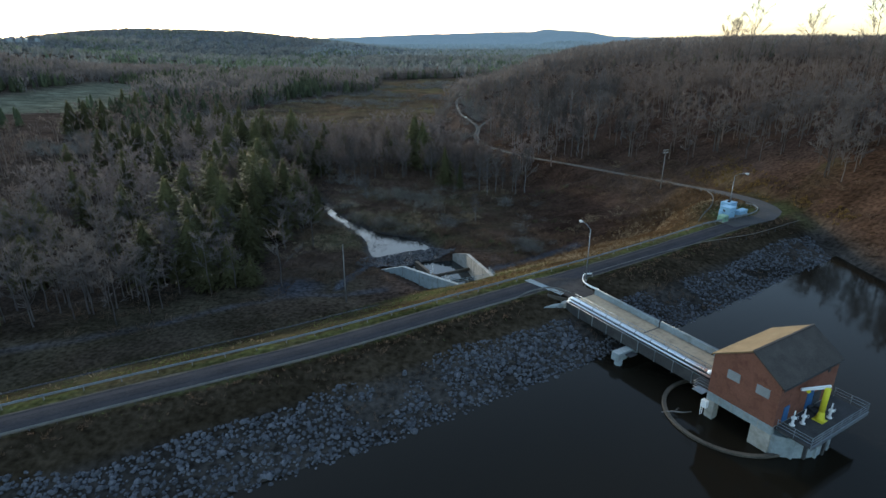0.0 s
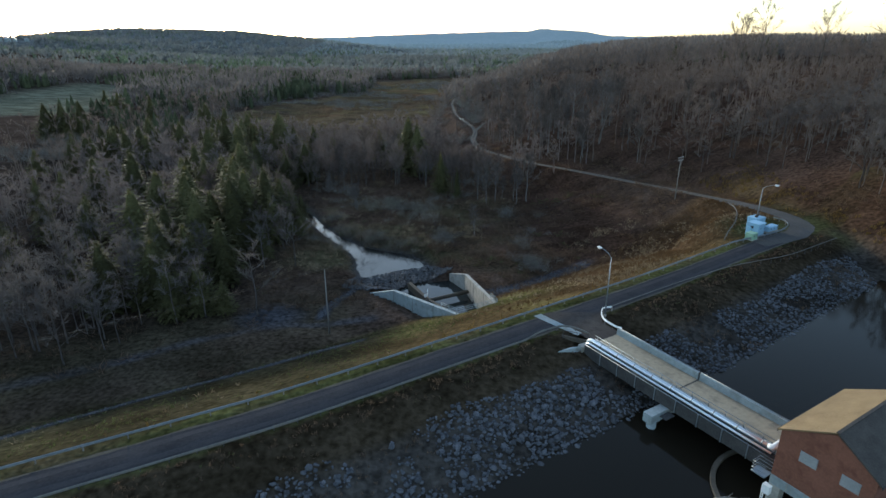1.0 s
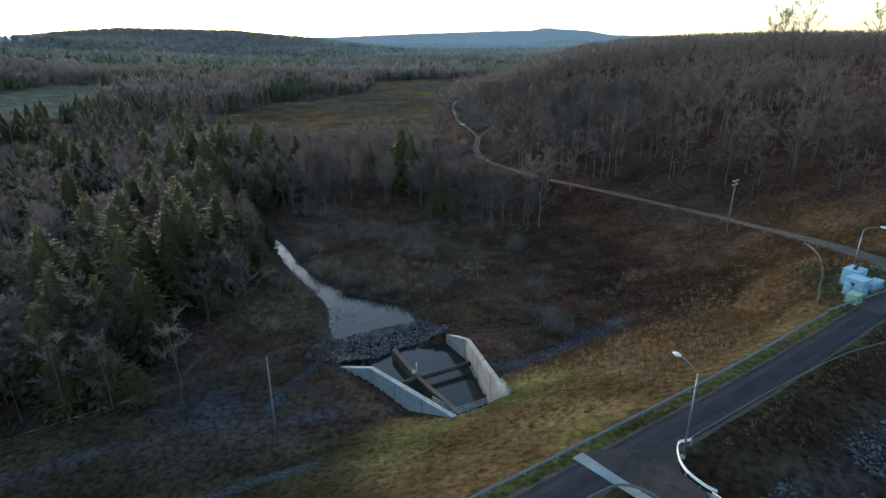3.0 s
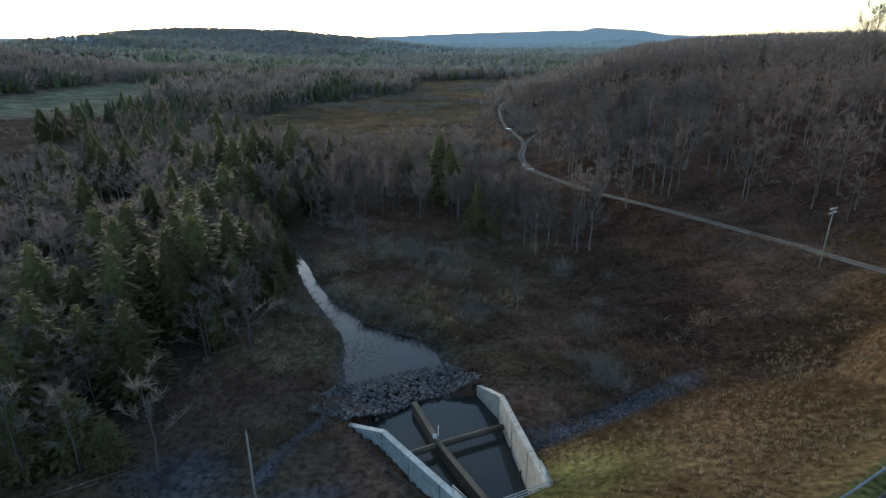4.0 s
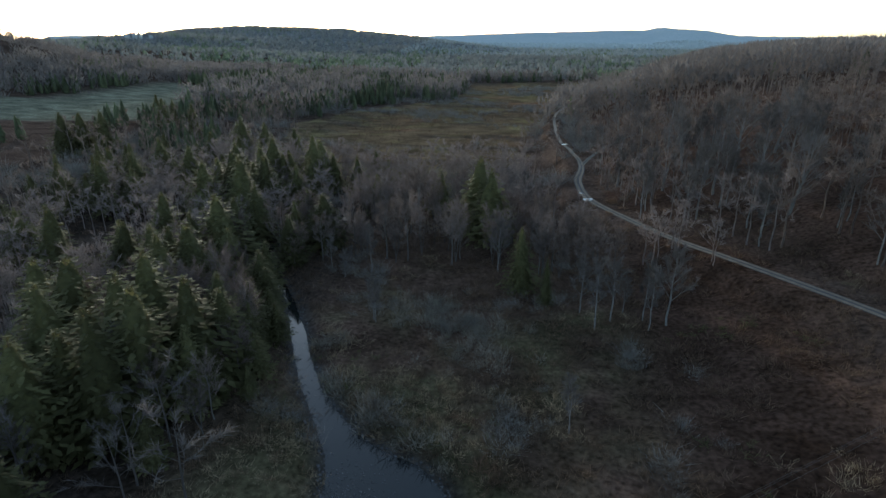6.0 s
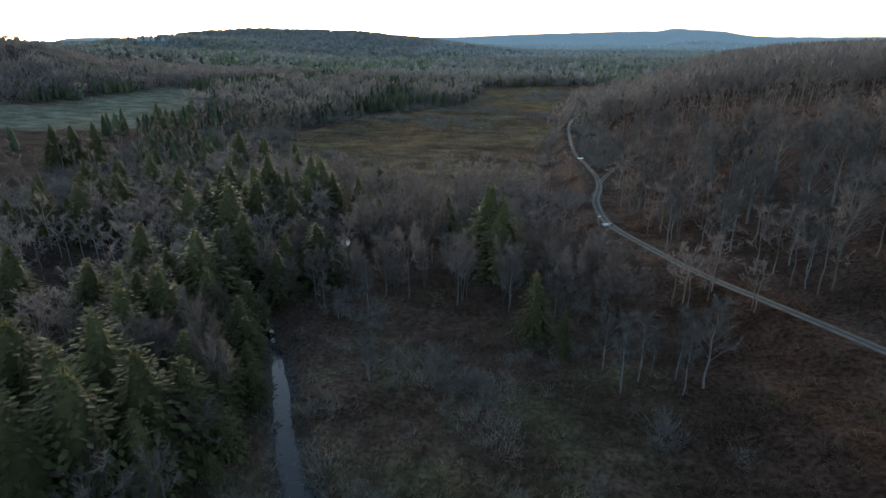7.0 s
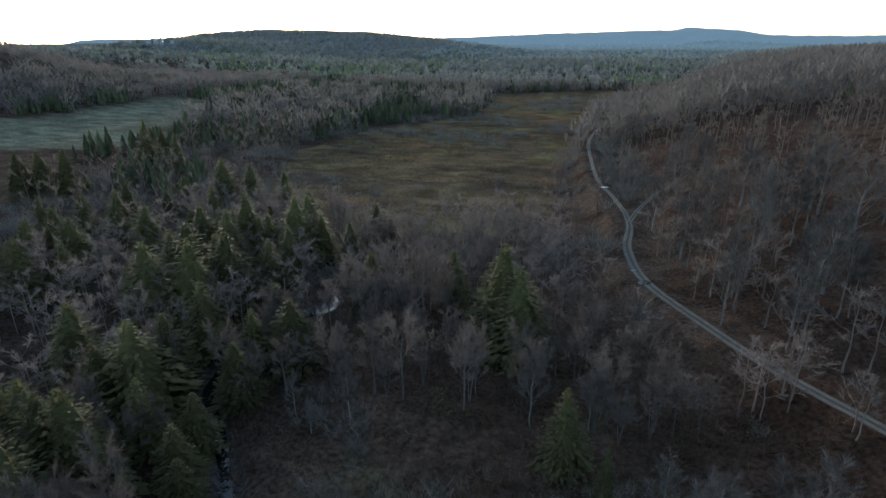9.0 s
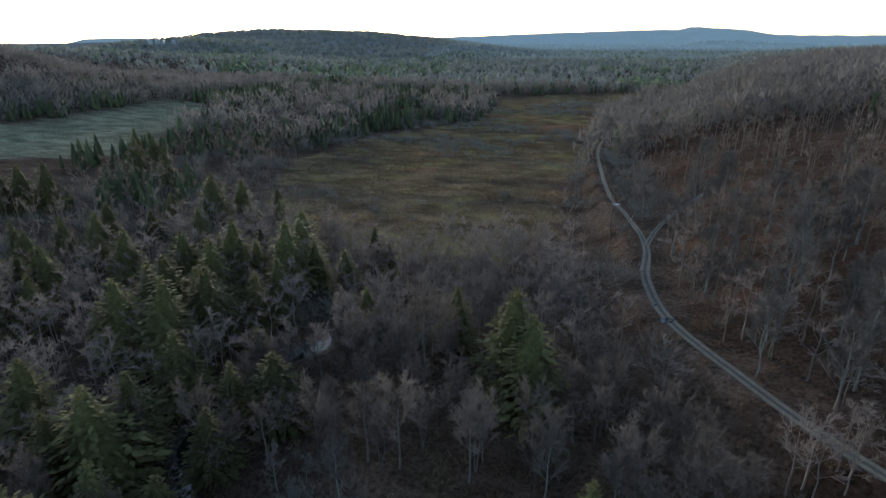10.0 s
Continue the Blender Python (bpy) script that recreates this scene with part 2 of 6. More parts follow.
def extrude_mesh(name, outline, way, mat):
    """A flat outline of 3D points, thickened along a vector."""
    n = len(outline)
    a = [Vector(p) for p in outline]
    b = [p + Vector(way) for p in a]
    f = [tuple(range(n)), tuple(range(2 * n - 1, n - 1, -1))] + [(i, i + n, (i + 1) % n + n, (i + 1) % n) for i in range(n)]
    me = mesh_of(name, a + b, f, mat)
    bm = bmesh.new()
    bm.from_mesh(me)
    bmesh.ops.recalc_face_normals(bm, faces=bm.faces)
    bm.to_mesh(me)
    bm.free()
    return me

# ---- the plan of the land ----
RAIL = np.array([(-260, -56), (-160, -7), (-90, 28), (-42.8, 53.2), (-27, 61.4), (-15.5, 67.6), (1.4, 78.1), (14.6, 86.3), (33.3, 98.2), (53.5, 112.0), (66, 120.5), (90, 137)], float)
WATER, STREAM = -3.3, -14.6
U, V = np.array((0.85, 0.527)), np.array((0.527, -0.85))
TRACK = np.array([(60, 114.2, 0), (70, 118.5, 0), (74.6, 124, 0), (75.5, 130, 0), (73.5, 138, -0.4), (70, 152, -2), (65.5, 168, -4), (58, 187, -6), (46, 207, -7.3), (35, 224.8, -8.6), (27.5, 241, -9.6), (18.8, 262.5, -10.5), (16.4, 284, -10.4), (18.5, 305, -9.6), (15.2, 333, -9), (11.5, 352, -8.9), (10, 400, -9.8), (11, 456, -11), (20, 520, -13)], float)
BRANCH = np.array([(18.5, 305, -9.6), (23, 318, -8.6), (31, 334, -7), (42, 350, -5)], float)
BROOK = np.array([(-9.5, 133.5, 8.0), (-13.2, 141, 7.2), (-19.3, 148, 3.2), (-25.6, 155.5, 1.8), (-31.6, 164, 1.4), (-38.2, 176, 1.3), (-46, 189.5, 0.9), (-55, 201, 1.1), (-61, 209, 1.0), (-62, 222, 0.6), (-56, 236, 0.6), (-52.8, 243, 1.9), (-54, 250, 0.4), (-60, 262, 0.3)], float)
BASIN = np.array([(3.6, 102.4), (10.4, 107.2), (5.85, 125.8), (2.7, 131.3), (-5.5, 128.6), (-14.7, 121.0), (-8.9, 116.4)], float)
FIELD = np.array([(-520, 300), (-287, 366), (-222, 394), (-250, 470), (-264, 545), (-318, 590), (-338, 560), (-335, 470), (-365, 420), (-540, 380)], float)
MEADOW = np.array([(-44, 290), (-77, 306), (-118, 333), (-138, 405), (-132, 470), (-118, 512), (-70, 588), (-75, 700), (-85, 790), (98, 905), (60, 760), (18, 620), (6, 460), (-5, 380), (-4, 330), (-19, 300)], float)
YARD = np.array([(-110, 66), (-64, 87), (-51, 94), (-42, 100.5), (-35.5, 103), (-28, 106), (-22.6, 106), (-17.7, 107.2), (-12.6, 108.3)], float)
TOE_DRAIN = np.array([(-90, 50), (-66, 64), (-52, 72.8), (-45.8, 77.2), (-38.9, 82.9), (-29.1, 88.6), (-19.4, 93.4), (-13.5, 95.4)], float)
SIDE_DRAIN = np.array([(-16.8, 125), (-18.8, 118.8), (-20.7, 115.4), (-21.9, 111.9), (-22.3, 109.3)], float)
FOOT_DRAIN = np.array([(8.4, 118.6), (12.7, 119.8), (18.9, 123.4), (26.3, 128.3), (33.4, 132.4)], float)


def smooth_line(p, n=6):
    """A finer line through the points (Catmull-Rom)."""
    q = np.vstack([2 * p[0] - p[1], p, 2 * p[-1] - p[-2]])
    out = []
    for i in range(1, len(q) - 2):
        a, b, c, d = q[i - 1:i + 3]
        for k in range(n):
            t = k / n
            out.append(0.5 * (2 * b + (c - a) * t + (2 * a - 5 * b + 4 * c - d) * t * t + (3 * b - a - 3 * c + d) * t ** 3))
    return np.vstack([out, p[-1]])


RAIL, TRACK, BRANCH, BROOK = smooth_line(RAIL), smooth_line(TRACK), smooth_line(BRANCH), smooth_line(BROOK, 5)


def near_line(x, y, line):
    """Distance to a line of points, side (positive to its right), and the place along it as an index."""
    best, side, place = np.full(x.shape, 1e9), np.zeros(x.shape), np.zeros(x.shape)
    for i in range(len(line) - 1):
        (ax, ay), (bx, by) = line[i, :2], line[i + 1, :2]
        dx, dy = bx - ax, by - ay
        t = np.clip(((x - ax) * dx + (y - ay) * dy) / (dx * dx + dy * dy), 0, 1)
        ex, ey = x - ax - t * dx, y - ay - t * dy
        d = np.hypot(ex, ey)
        take = d < best
        best[take], place[take] = d[take], (i + t)[take]
        side[take] = np.sign(ex * dy - ey * dx)[take]
    return best, side, place


def along(line, place, k):
    return np.interp(place, np.arange(len(line)), line[:, k])


def inside(x, y, poly):
    r = np.zeros(x.shape, bool)
    for i in range(len(poly)):
        (ax, ay), (bx, by) = poly[i], poly[i - 1]
        if ay != by:
            r ^= ((ay > y) != (by > y)) & (x < (bx - ax) * (y - ay) / (by - ay) + ax)
    return r


def wave(x, y, scale, seed=0, octaves=3):
    """Smooth value noise, roughly -1 to 1."""
    out, amp, tot = np.zeros(np.shape(x)), 1.0, 0.0
    for o in range(octaves):
        gx, gy = np.asarray(x) / scale * 2 ** o + 17.3 * seed, np.asarray(y) / scale * 2 ** o - 9.1 * seed
        ix, iy = np.floor(gx), np.floor(gy)
        fx, fy = gx - ix, gy - iy
        fx, fy = fx * fx * (3 - 2 * fx), fy * fy * (3 - 2 * fy)
        def h(a, b):
            s = np.sin(a * 127.1 + b * 311.7 + seed * 74.7 + o * 19.19) * 43758.5453
            return (s - np.floor(s)) * 2 - 1
        out += amp * ((h(ix, iy) * (1 - fx) + h(ix + 1, iy) * fx) * (1 - fy) + (h(ix, iy + 1) * (1 - fx) + h(ix + 1, iy + 1) * fx) * fy)
        tot += amp
        amp *= 0.5
    return out / tot


FOOT_Y = [-400, 60, 90, 110, 130, 150, 170, 190, 210, 240, 263, 300, 340, 450, 600, 800, 1200, 2000, 4500]
FOOT_X = [160, 90, 78, 82, 82, 79, 73, 66, 55, 38, 26, 26, 32, 26, 55, 110, 210, 330, 700]
LONG_X = [-2600, -2000, -1620, -1430, -1200, -1000, -810, -545, -380, -190, -40, 110, 300]
LONG_H = [60, 66, 74, 104, 116, 110, 106, 82, 64, 44, 26, 6, 0]
FAR_X = [-2500, -1500, -900, -330, 215, 420, 670, 850, 1014, 1160, 1400, 2500]
FAR_H = [78, 78, 82, 100, 119, 122, 127, 108, 95, 71, 66, 68]
FOOT_Z = [-3, -3.5, -3.5, 0, 0.3, -1, -3, -5, -6.5, -8.8, -10, -9, -7.5, -10, -15, -21, -32, -55, -75]


def smax(a, b, k):
    h = np.clip(0.5 + 0.5 * (a - b) / k, 0, 1)
    return b * (1 - h) + a * h + k * h * (1 - h)


def hill(x, y, cx, cy, h, sx, sy):
    return h * np.exp(-((x - cx) / sx) ** 2 - ((y - cy) / sy) ** 2)


def natural(x, y):
    """The land without the dam and the roads."""
    valley = np.interp(y, [100, 140, 700, 2500, 5000], [-12.2, -12.6, -18.8, -70, -78]) + 0.35 * wave(x, y, 14, 1) + 0.8 * wave(x, y, 60, 2)
    valley = valley + np.clip((-x - 100) * 0.03, 0, 9) * np.clip((y - 60) / 120, 0, 1) * np.clip(1 - (y - 500) / 600, 0, 1)
    dx = x - np.interp(y, FOOT_Y, FOOT_X)
    foot = np.interp(y, FOOT_Y, FOOT_Z)
    top = np.interp(y, [0, 130, 250, 400, 600, 900, 1300, 1900, 3000], [46, 42, 31, 30, 36.5, 44, 44, 34, 20])
    rise = top * (1 - np.exp(-np.clip(dx, 0, None) / 70)) + 1.5 * wave(x, y, 70, 3) * np.clip(dx / 40, 0, 1)
    right = foot + np.where(dx > 0, rise, dx * 0.24)
    z = smax(valley, right, 2.0)
    z = z + hill(x, y, -560, 560, 45, 140, 120) + hill(x, y, -950, 980, 42, 330, 300) + hill(x, y, -620, 1250, 16, 260, 240) + hill(x, y, 420, 3030, 40, 620, 140) + hill(x, y, -1110, 1600, 46, 300, 230)
    # the long hill that closes the valley on the sunny side, then the far blue ridge
    crest = np.interp(x + 0.10 * (y - 2400), LONG_X, LONG_H)
    z = z + (crest + 5 * wave(x, y, 260, 6, 2) * np.clip(crest / 30, 0, 1)) * np.exp(-(np.clip(np.abs(y - 2400) - 60, 0, None) / 560) ** 2)
    z = z + np.exp(-((y - 4100) / 380) ** 2) * (np.interp(x, FAR_X, FAR_H) + 3 * wave(x, y, 300, 5, 2))
    return z


def dam(x, y):
    d, side, place = near_line(x, y, RAIL)
    d = d * side
    crest = np.zeros(x.shape)
    down = -(-d - 0.7) / 2.2
    up = -(d - 6.3) / 4.1
    z = np.where(d < -0.7, down, np.where(d > 6.3, np.where(up < -3.6, -3.6 - (d - 21.06) / 2.4, up), crest))
    return np.maximum(z, -30), d


def land(x, y):
    x, y = np.asarray(x, float), np.asarray(y, float)
    z = natural(x, y)
    zd, d = dam(x, y)
    lake = (d > 0) & (y < 260)
    t = np.clip((x - np.interp(y, FOOT_Y, FOOT_X) + 14) / 14, 0, 1)
    zl = -9.0 * (1 - t) + np.maximum(z, -9) * t
    z = np.where(lake, zl, z)
    zd = np.where(x > 84, -30, zd)
    z = np.maximum(z, zd)
    # level ground of the turning place
    m = np.clip(1 - (np.hypot((x - 66) / 1.0, (y - 123) / 1.0) - 9) / 7, 0, 1)
    _, dd = dam(x, y)
    m = m * np.clip((6.5 - dd) / 2, 0, 1)
    z = z * (1 - m) + 0 * m
    for line, w in ((TRACK, 2.4), (BRANCH, 2.0)):
        dt, _, pl = near_line(x, y, line)
        k = np.clip(1 - (dt - w) / 7, 0, 1)
        k = k * k * (3 - 2 * k)
        z = z * (1 - k) + along(line, pl, 2) * k
    db, _, pl = near_line(x, y, BROOK)
    hw = along(BROOK, pl, 2)
    bank = STREAM + np.clip((db - hw) * 0.42 + 0.12 * wave(x, y, 3, 8), -1.0, 1e4)
    z = np.minimum(z, bank)
    near_basin = inside(x, y, BASIN * 1.0)
    z = np.where(near_basin, -17.0, z)
    return z


def spaced(lo, hi, fine_lo, fine_hi, step, growth, most):
    """Coordinates with an even fine stretch and growing steps outside it."""
    mid = list(np.arange(fine_lo, fine_hi + step / 2, step))
    up, s, p = [], step, fine_hi
    while p < hi:
        s = min(s * growth, most)
        p += s
        up.append(p)
    dn, s, p = [], step, fine_lo
    while p > lo:
        s = min(s * growth, most)
        p -= s
        dn.append(p)
    return np.array(dn[::-1] + mid + up)


gx = spaced(-3000, 3000, -80, 90, 1.15, 1.14, 60)
gy = spaced(-400, 2640, 38, 262, 1.15, 1.08, 40)
gx = np.sort(np.concatenate([gx, np.arange(-18.5, 13, 1.0), np.arange(-190, -82, 3.1)]))
gy = np.sort(np.concatenate([gy, np.arange(100.5, 134, 1.0), np.arange(266.3, 640, 3.1)]))
X, Y = np.meshgrid(gx, gy)
Z = land(X, Y)
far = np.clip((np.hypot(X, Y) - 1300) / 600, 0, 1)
Z = Z + far * 3.5 * wave(X, Y, 45, 11, 2)
nx, ny = len(gx), len(gy)
idx = np.arange(nx * ny).reshape(ny, nx)
quads = np.stack([idx[:-1, :-1], idx[:-1, 1:], idx[1:, 1:], idx[1:, :-1]], -1).reshape(-1, 4)
ground_me = mesh_of("ground", np.stack([X, Y, Z], -1).reshape(-1, 3), quads, None, smooth=True)

# ground cover by zone: base colours, with left-bank shade and far haze painted in
cover = np.empty((ny, nx, 3))
cover[:] = (0.056, 0.040, 0.031)


def lay(mask, colour):
    m = np.clip(mask, 0, 1)[..., None]
    cover[:] = cover * (1 - m) + np.array(colour) * m


n1, n2 = wave(X, Y, 9, 21), wave(X, Y, 35, 22)
_, D = dam(X, Y)
dbr, _, bpl = near_line(X, Y, BROOK)
lay((X > np.interp(Y, FOOT_Y, FOOT_X) - 2) * 0.85 * (0.7 + 0.4 * n2), (0.052, 0.030, 0.021))
meadow = inside(X + 9 * n1, Y + 9 * n2, MEADOW) * 1.0
lay(meadow, (0.086, 0.063, 0.038))
lay(meadow * np.clip(wave(X * 0.45, Y, 16, 24) * 2.2, 0, 1), (0.060, 0.048, 0.036))
lay(meadow * np.clip(wave(X * 0.6, Y, 11, 25) * 2.4 - 0.1, 0, 1), (0.108, 0.088, 0.044))
lay(meadow * np.clip(wave(X * 0.5, Y, 20, 26) * 2.0 - 0.3, 0, 1), (0.125, 0.070, 0.042))
brush = np.clip((X + 45) / 15, 0, 1) * np.clip((60 - X) / 15, 0, 1) * np.clip((Y - 120) / 15, 0, 1) * np.clip((235 - Y) / 20, 0, 1)
lay(brush * 0.85, (0.054, 0.036, 0.026))
lay(brush * np.clip((28 - X) / 12, 0, 1) * np.clip(n2 * 1.6 + n1 * 0.8, 0, 0.7), (0.050, 0.049, 0.025))
lay(np.clip((-0.3 - D) / 0.5, 0, 1) * np.clip((D + 29) / 3, 0, 1) * np.clip((84 - X) / 5, 0, 1), (0.072, 0.051, 0.026))
lay(np.clip((-0.3 - D) / 0.5, 0, 1) * np.clip((D + 27) / 6, 0, 1) * np.clip((30 - X) / 15, 0, 1) * np.clip(0.35 + n1 * 1.1 + n2, 0, 0.85), (0.072, 0.072, 0.026))
lay(np.clip((-2 - D) / 3, 0, 1) * np.clip((D + 29) / 3, 0, 1) * np.clip((X - 14) / 18, 0, 1) * np.clip((84 - X) / 5, 0, 1) * np.clip(0.7 + n2, 0, 1), (0.066, 0.040, 0.024))
# shade over the left end of the bank, painted as a darker cover
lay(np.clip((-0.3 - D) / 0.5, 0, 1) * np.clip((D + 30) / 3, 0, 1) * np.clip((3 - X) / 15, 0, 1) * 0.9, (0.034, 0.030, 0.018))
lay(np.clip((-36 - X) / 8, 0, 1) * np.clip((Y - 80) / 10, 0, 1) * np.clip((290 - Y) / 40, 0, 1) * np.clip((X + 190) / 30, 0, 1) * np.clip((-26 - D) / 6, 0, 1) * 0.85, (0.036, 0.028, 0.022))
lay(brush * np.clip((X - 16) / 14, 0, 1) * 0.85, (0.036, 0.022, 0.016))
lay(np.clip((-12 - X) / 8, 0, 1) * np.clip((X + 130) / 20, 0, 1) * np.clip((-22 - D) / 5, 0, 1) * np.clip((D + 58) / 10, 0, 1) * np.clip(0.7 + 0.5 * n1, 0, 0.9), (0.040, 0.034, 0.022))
yard, _, _ = near_line(X, Y, YARD)
lay(np.clip(1.4 - yard / (1.1 + 0.6 * n1), 0, 1) * np.clip(0.5 + 0.5 * wave(X, Y, 5, 27), 0, 0.8), (0.058, 0.058, 0.064))
lay(np.clip(1.5 - np.hypot((X + 31.5) / 5.2, (Y - 109.5) / 4.6) + 0.25 * n1, 0, 0.9), (0.052, 0.054, 0.062))
for line, w in ((TOE_DRAIN, 1.3), (SIDE_DRAIN, 0.9), (FOOT_DRAIN, 1.7)):
    lay(np.clip(1.5 - near_line(X, Y, line)[0] / (w + 0.4 * n1), 0, 0.9), (0.040, 0.043, 0.052))
lay(((D > -0.7) & (D < 7)) * np.clip(1.0 + n1, 0, 1), (0.050, 0.054, 0.022))
lay((D > 5.5) * np.clip((84 - X) / 5, 0, 1) * (Y < 200) * 1.0, (0.034, 0.026, 0.017))
lay((D > 11) * np.clip((84 - X) / 5, 0, 1) * (Y < 200) * np.clip((D - 11) / 2, 0, 1) * 0.8, (0.040, 0.037, 0.034))
lay(np.clip(1.6 - np.hypot(X - 66, Y - 122.5) / 6.5, 0, 1) * (D < -0.5) * 0.9, (0.045, 0.058, 0.024))
lay(np.clip((X - 74) / 4, 0, 1) * np.clip((84 - X) / 5, 0, 1) * np.clip((160 - Y) / 20, 0, 1) * np.clip((Y - 112) / 6, 0, 1) * np.clip(0.5 + n1, 0, 0.8), (0.060, 0.056, 0.026))
lay(np.clip((X - np.interp(Y, FOOT_Y, FOOT_X) + 3) / 4, 0, 1) * np.clip((150 - Y) / 20, 0, 1) * np.clip((X - 78) / 6, 0, 1) * 0.9, (0.046, 0.027, 0.017))
fld = inside(X, Y, FIELD)
lay(fld * 1.0, (0.112, 0.112, 0.080))
lay(np.clip(1.2 - (dbr - along(BROOK, bpl, 2)) / 2.0, 0, 1), (0.05, 0.045, 0.04))
# haze painted over the far ground as a paler, greyer cover
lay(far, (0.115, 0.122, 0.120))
vary = 1 + 0.18 * n1 + 0.12 * wave(X, Y, 3.1, 23)
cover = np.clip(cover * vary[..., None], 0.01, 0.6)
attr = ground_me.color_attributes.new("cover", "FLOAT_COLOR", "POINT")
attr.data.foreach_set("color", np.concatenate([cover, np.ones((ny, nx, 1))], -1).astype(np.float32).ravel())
earth = bpy.data.materials.new("earth")
earth.use_nodes = True
en, el = earth.node_tree.nodes, earth.node_tree.links
eb = en["Principled BSDF"]
eb.inputs["Roughness"].default_value, eb.inputs["Specular IOR Level"].default_value = 0.95, 0.0
ea, et, ec, em, eu = en.new("ShaderNodeAttribute"), en.new("ShaderNodeTexNoise"), en.new("ShaderNodeTexCoord"), en.new("ShaderNodeMapRange"), en.new("ShaderNodeBump")
eh = en.new("ShaderNodeHueSaturation")
ea.attribute_name = "cover"
et.inputs["Scale"].default_value, et.inputs["Detail"].default_value = 1.3, 9
em.inputs["From Min"].default_value, em.inputs["From Max"].default_value = 0.3, 0.7
em.inputs["To Min"].default_value, em.inputs["To Max"].default_value = 0.45, 1.55
el.new(ec.outputs["Object"], et.inputs["Vector"]), el.new(et.outputs["Fac"], em.inputs["Value"])
el.new(em.outputs["Result"], eh.inputs["Value"]), el.new(ea.outputs["Color"], eh.inputs["Color"])
ebn, ebr, ebh, ebm = en.new("ShaderNodeTexNoise"), en.new("ShaderNodeMapRange"), en.new("ShaderNodeHueSaturation"), en.new("ShaderNodeMapping")
ebm.inputs["Scale"].default_value = (0.07, 0.12, 0.1)
ebn.inputs["Scale"].default_value, ebn.inputs["Detail"].default_value, ebn.inputs["Roughness"].default_value = 1.0, 7, 0.62
ebr.inputs["From Min"].default_value, ebr.inputs["From Max"].default_value = 0.36, 0.64
ebr.inputs["To Min"].default_value, ebr.inputs["To Max"].default_value = 0.62, 1.34
el.new(ec.outputs["Object"], ebm.inputs["Vector"]), el.new(ebm.outputs["Vector"], ebn.inputs["Vector"]), el.new(ebn.outputs["Fac"], ebr.inputs["Value"])
el.new(ebr.outputs["Result"], ebh.inputs["Value"]), el.new(eh.outputs["Color"], ebh.inputs["Color"])
el.new(ebh.outputs["Color"], eb.inputs["Base Color"])
eu.inputs["Strength"].default_value, eu.inputs["Distance"].default_value = 0.9, 0.25
el.new(et.outputs["Fac"], eu.inputs["Height"]), el.new(eu.outputs["Normal"], eb.inputs["Normal"])
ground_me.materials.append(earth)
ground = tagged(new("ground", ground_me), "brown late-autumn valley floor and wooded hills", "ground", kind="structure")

# the far ridge closing the valley, kilometres away
fx, fy = np.meshgrid(np.arange(-3600, 3601, 40.0), np.arange(2600, 4701, 30.0))
fz = natural(fx, fy) + 4 * wave(fx, fy, 70, 12, 2) - 2
k = np.arange(fx.size).reshape(fx.shape)
ridge = np.stack([k[:-1, :-1], k[:-1, 1:], k[1:, 1:], k[1:, :-1]], -1).reshape(-1, 4)
tagged(new("backdrop", mesh_of("backdrop", np.stack([fx, fy, fz], -1).reshape(-1, 3), ridge, distance_haze, smooth=True)), "far wooded ridge on the horizon, blue haze painted in", "hills", kind="structure")

# ---- water ----
lake_line = RAIL + np.array((4.0, -6.0))
lake_poly = [(p[0], p[1]) for p in lake_line] + [(150, 120), (400, 60), (500, -380), (-600, -380), (-600, -200)]
lake_me = mesh_of("lake", [(a, b, WATER) for a, b in lake_poly], [tuple(range(len(lake_poly)))[::-1]], lake_mat)
tagged(new("water", lake_me), "still dark reservoir water behind the dam", "water", kind="structure")


def ribbon(line, left, right, lift, across=1, fixed=None):
    """Quads along a line between two offsets (to its right positive), laid on the land."""
    t = np.gradient(line[:, :2], axis=0)
    t /= np.linalg.norm(t, axis=1)[:, None]
    nrm = np.stack([t[:, 1], -t[:, 0]], 1)
    left, right = np.broadcast_to(left, len(line)), np.broadcast_to(right, len(line))
    rows = [line[:, :2] + nrm * (left + (right - left) * k / across)[:, None] for k in range(across + 1)]
    P = np.stack(rows, 1)
    zz = land(P[..., 0], P[..., 1]) + lift if fixed is None else np.full(P.shape[:2], fixed)
    v = np.concatenate([P, zz[..., None]], -1).reshape(-1, 3)
    k = np.arange(len(line) * (across + 1)).reshape(len(line), across + 1)
    return v, np.stack([k[:-1, :-1], k[1:, :-1], k[1:, 1:], k[:-1, 1:]], -1).reshape(-1, 4)[:, ::-1]


def finer(line, n):
    k = np.linspace(0, len(line) - 1, n)
    return np.stack([np.interp(k, np.arange(len(line)), line[:, j]) for j in range(line.shape[1])], 1)


bf = finer(BROOK, 160)
wob = 0.35 * wave(bf[:, 0], bf[:, 1], 4, 31)
v, f = ribbon(bf, -bf[:, 2] - 1.5 + wob, bf[:, 2] + 1.5 + wob, 0, 1, STREAM)
tagged(new("water_stream", mesh_of("stream", v, f, water_mat)), "calm brook water reflecting the pale sky", "stream", kind="structure")
basin_me = mesh_of("basin_water", [(a, b, -15.0) for a, b in BASIN], [tuple(range(len(BASIN)))], basin_mat)
tagged(new("water_basin", basin_me), "dark still water in the concrete outlet basin", "water", kind="structure")

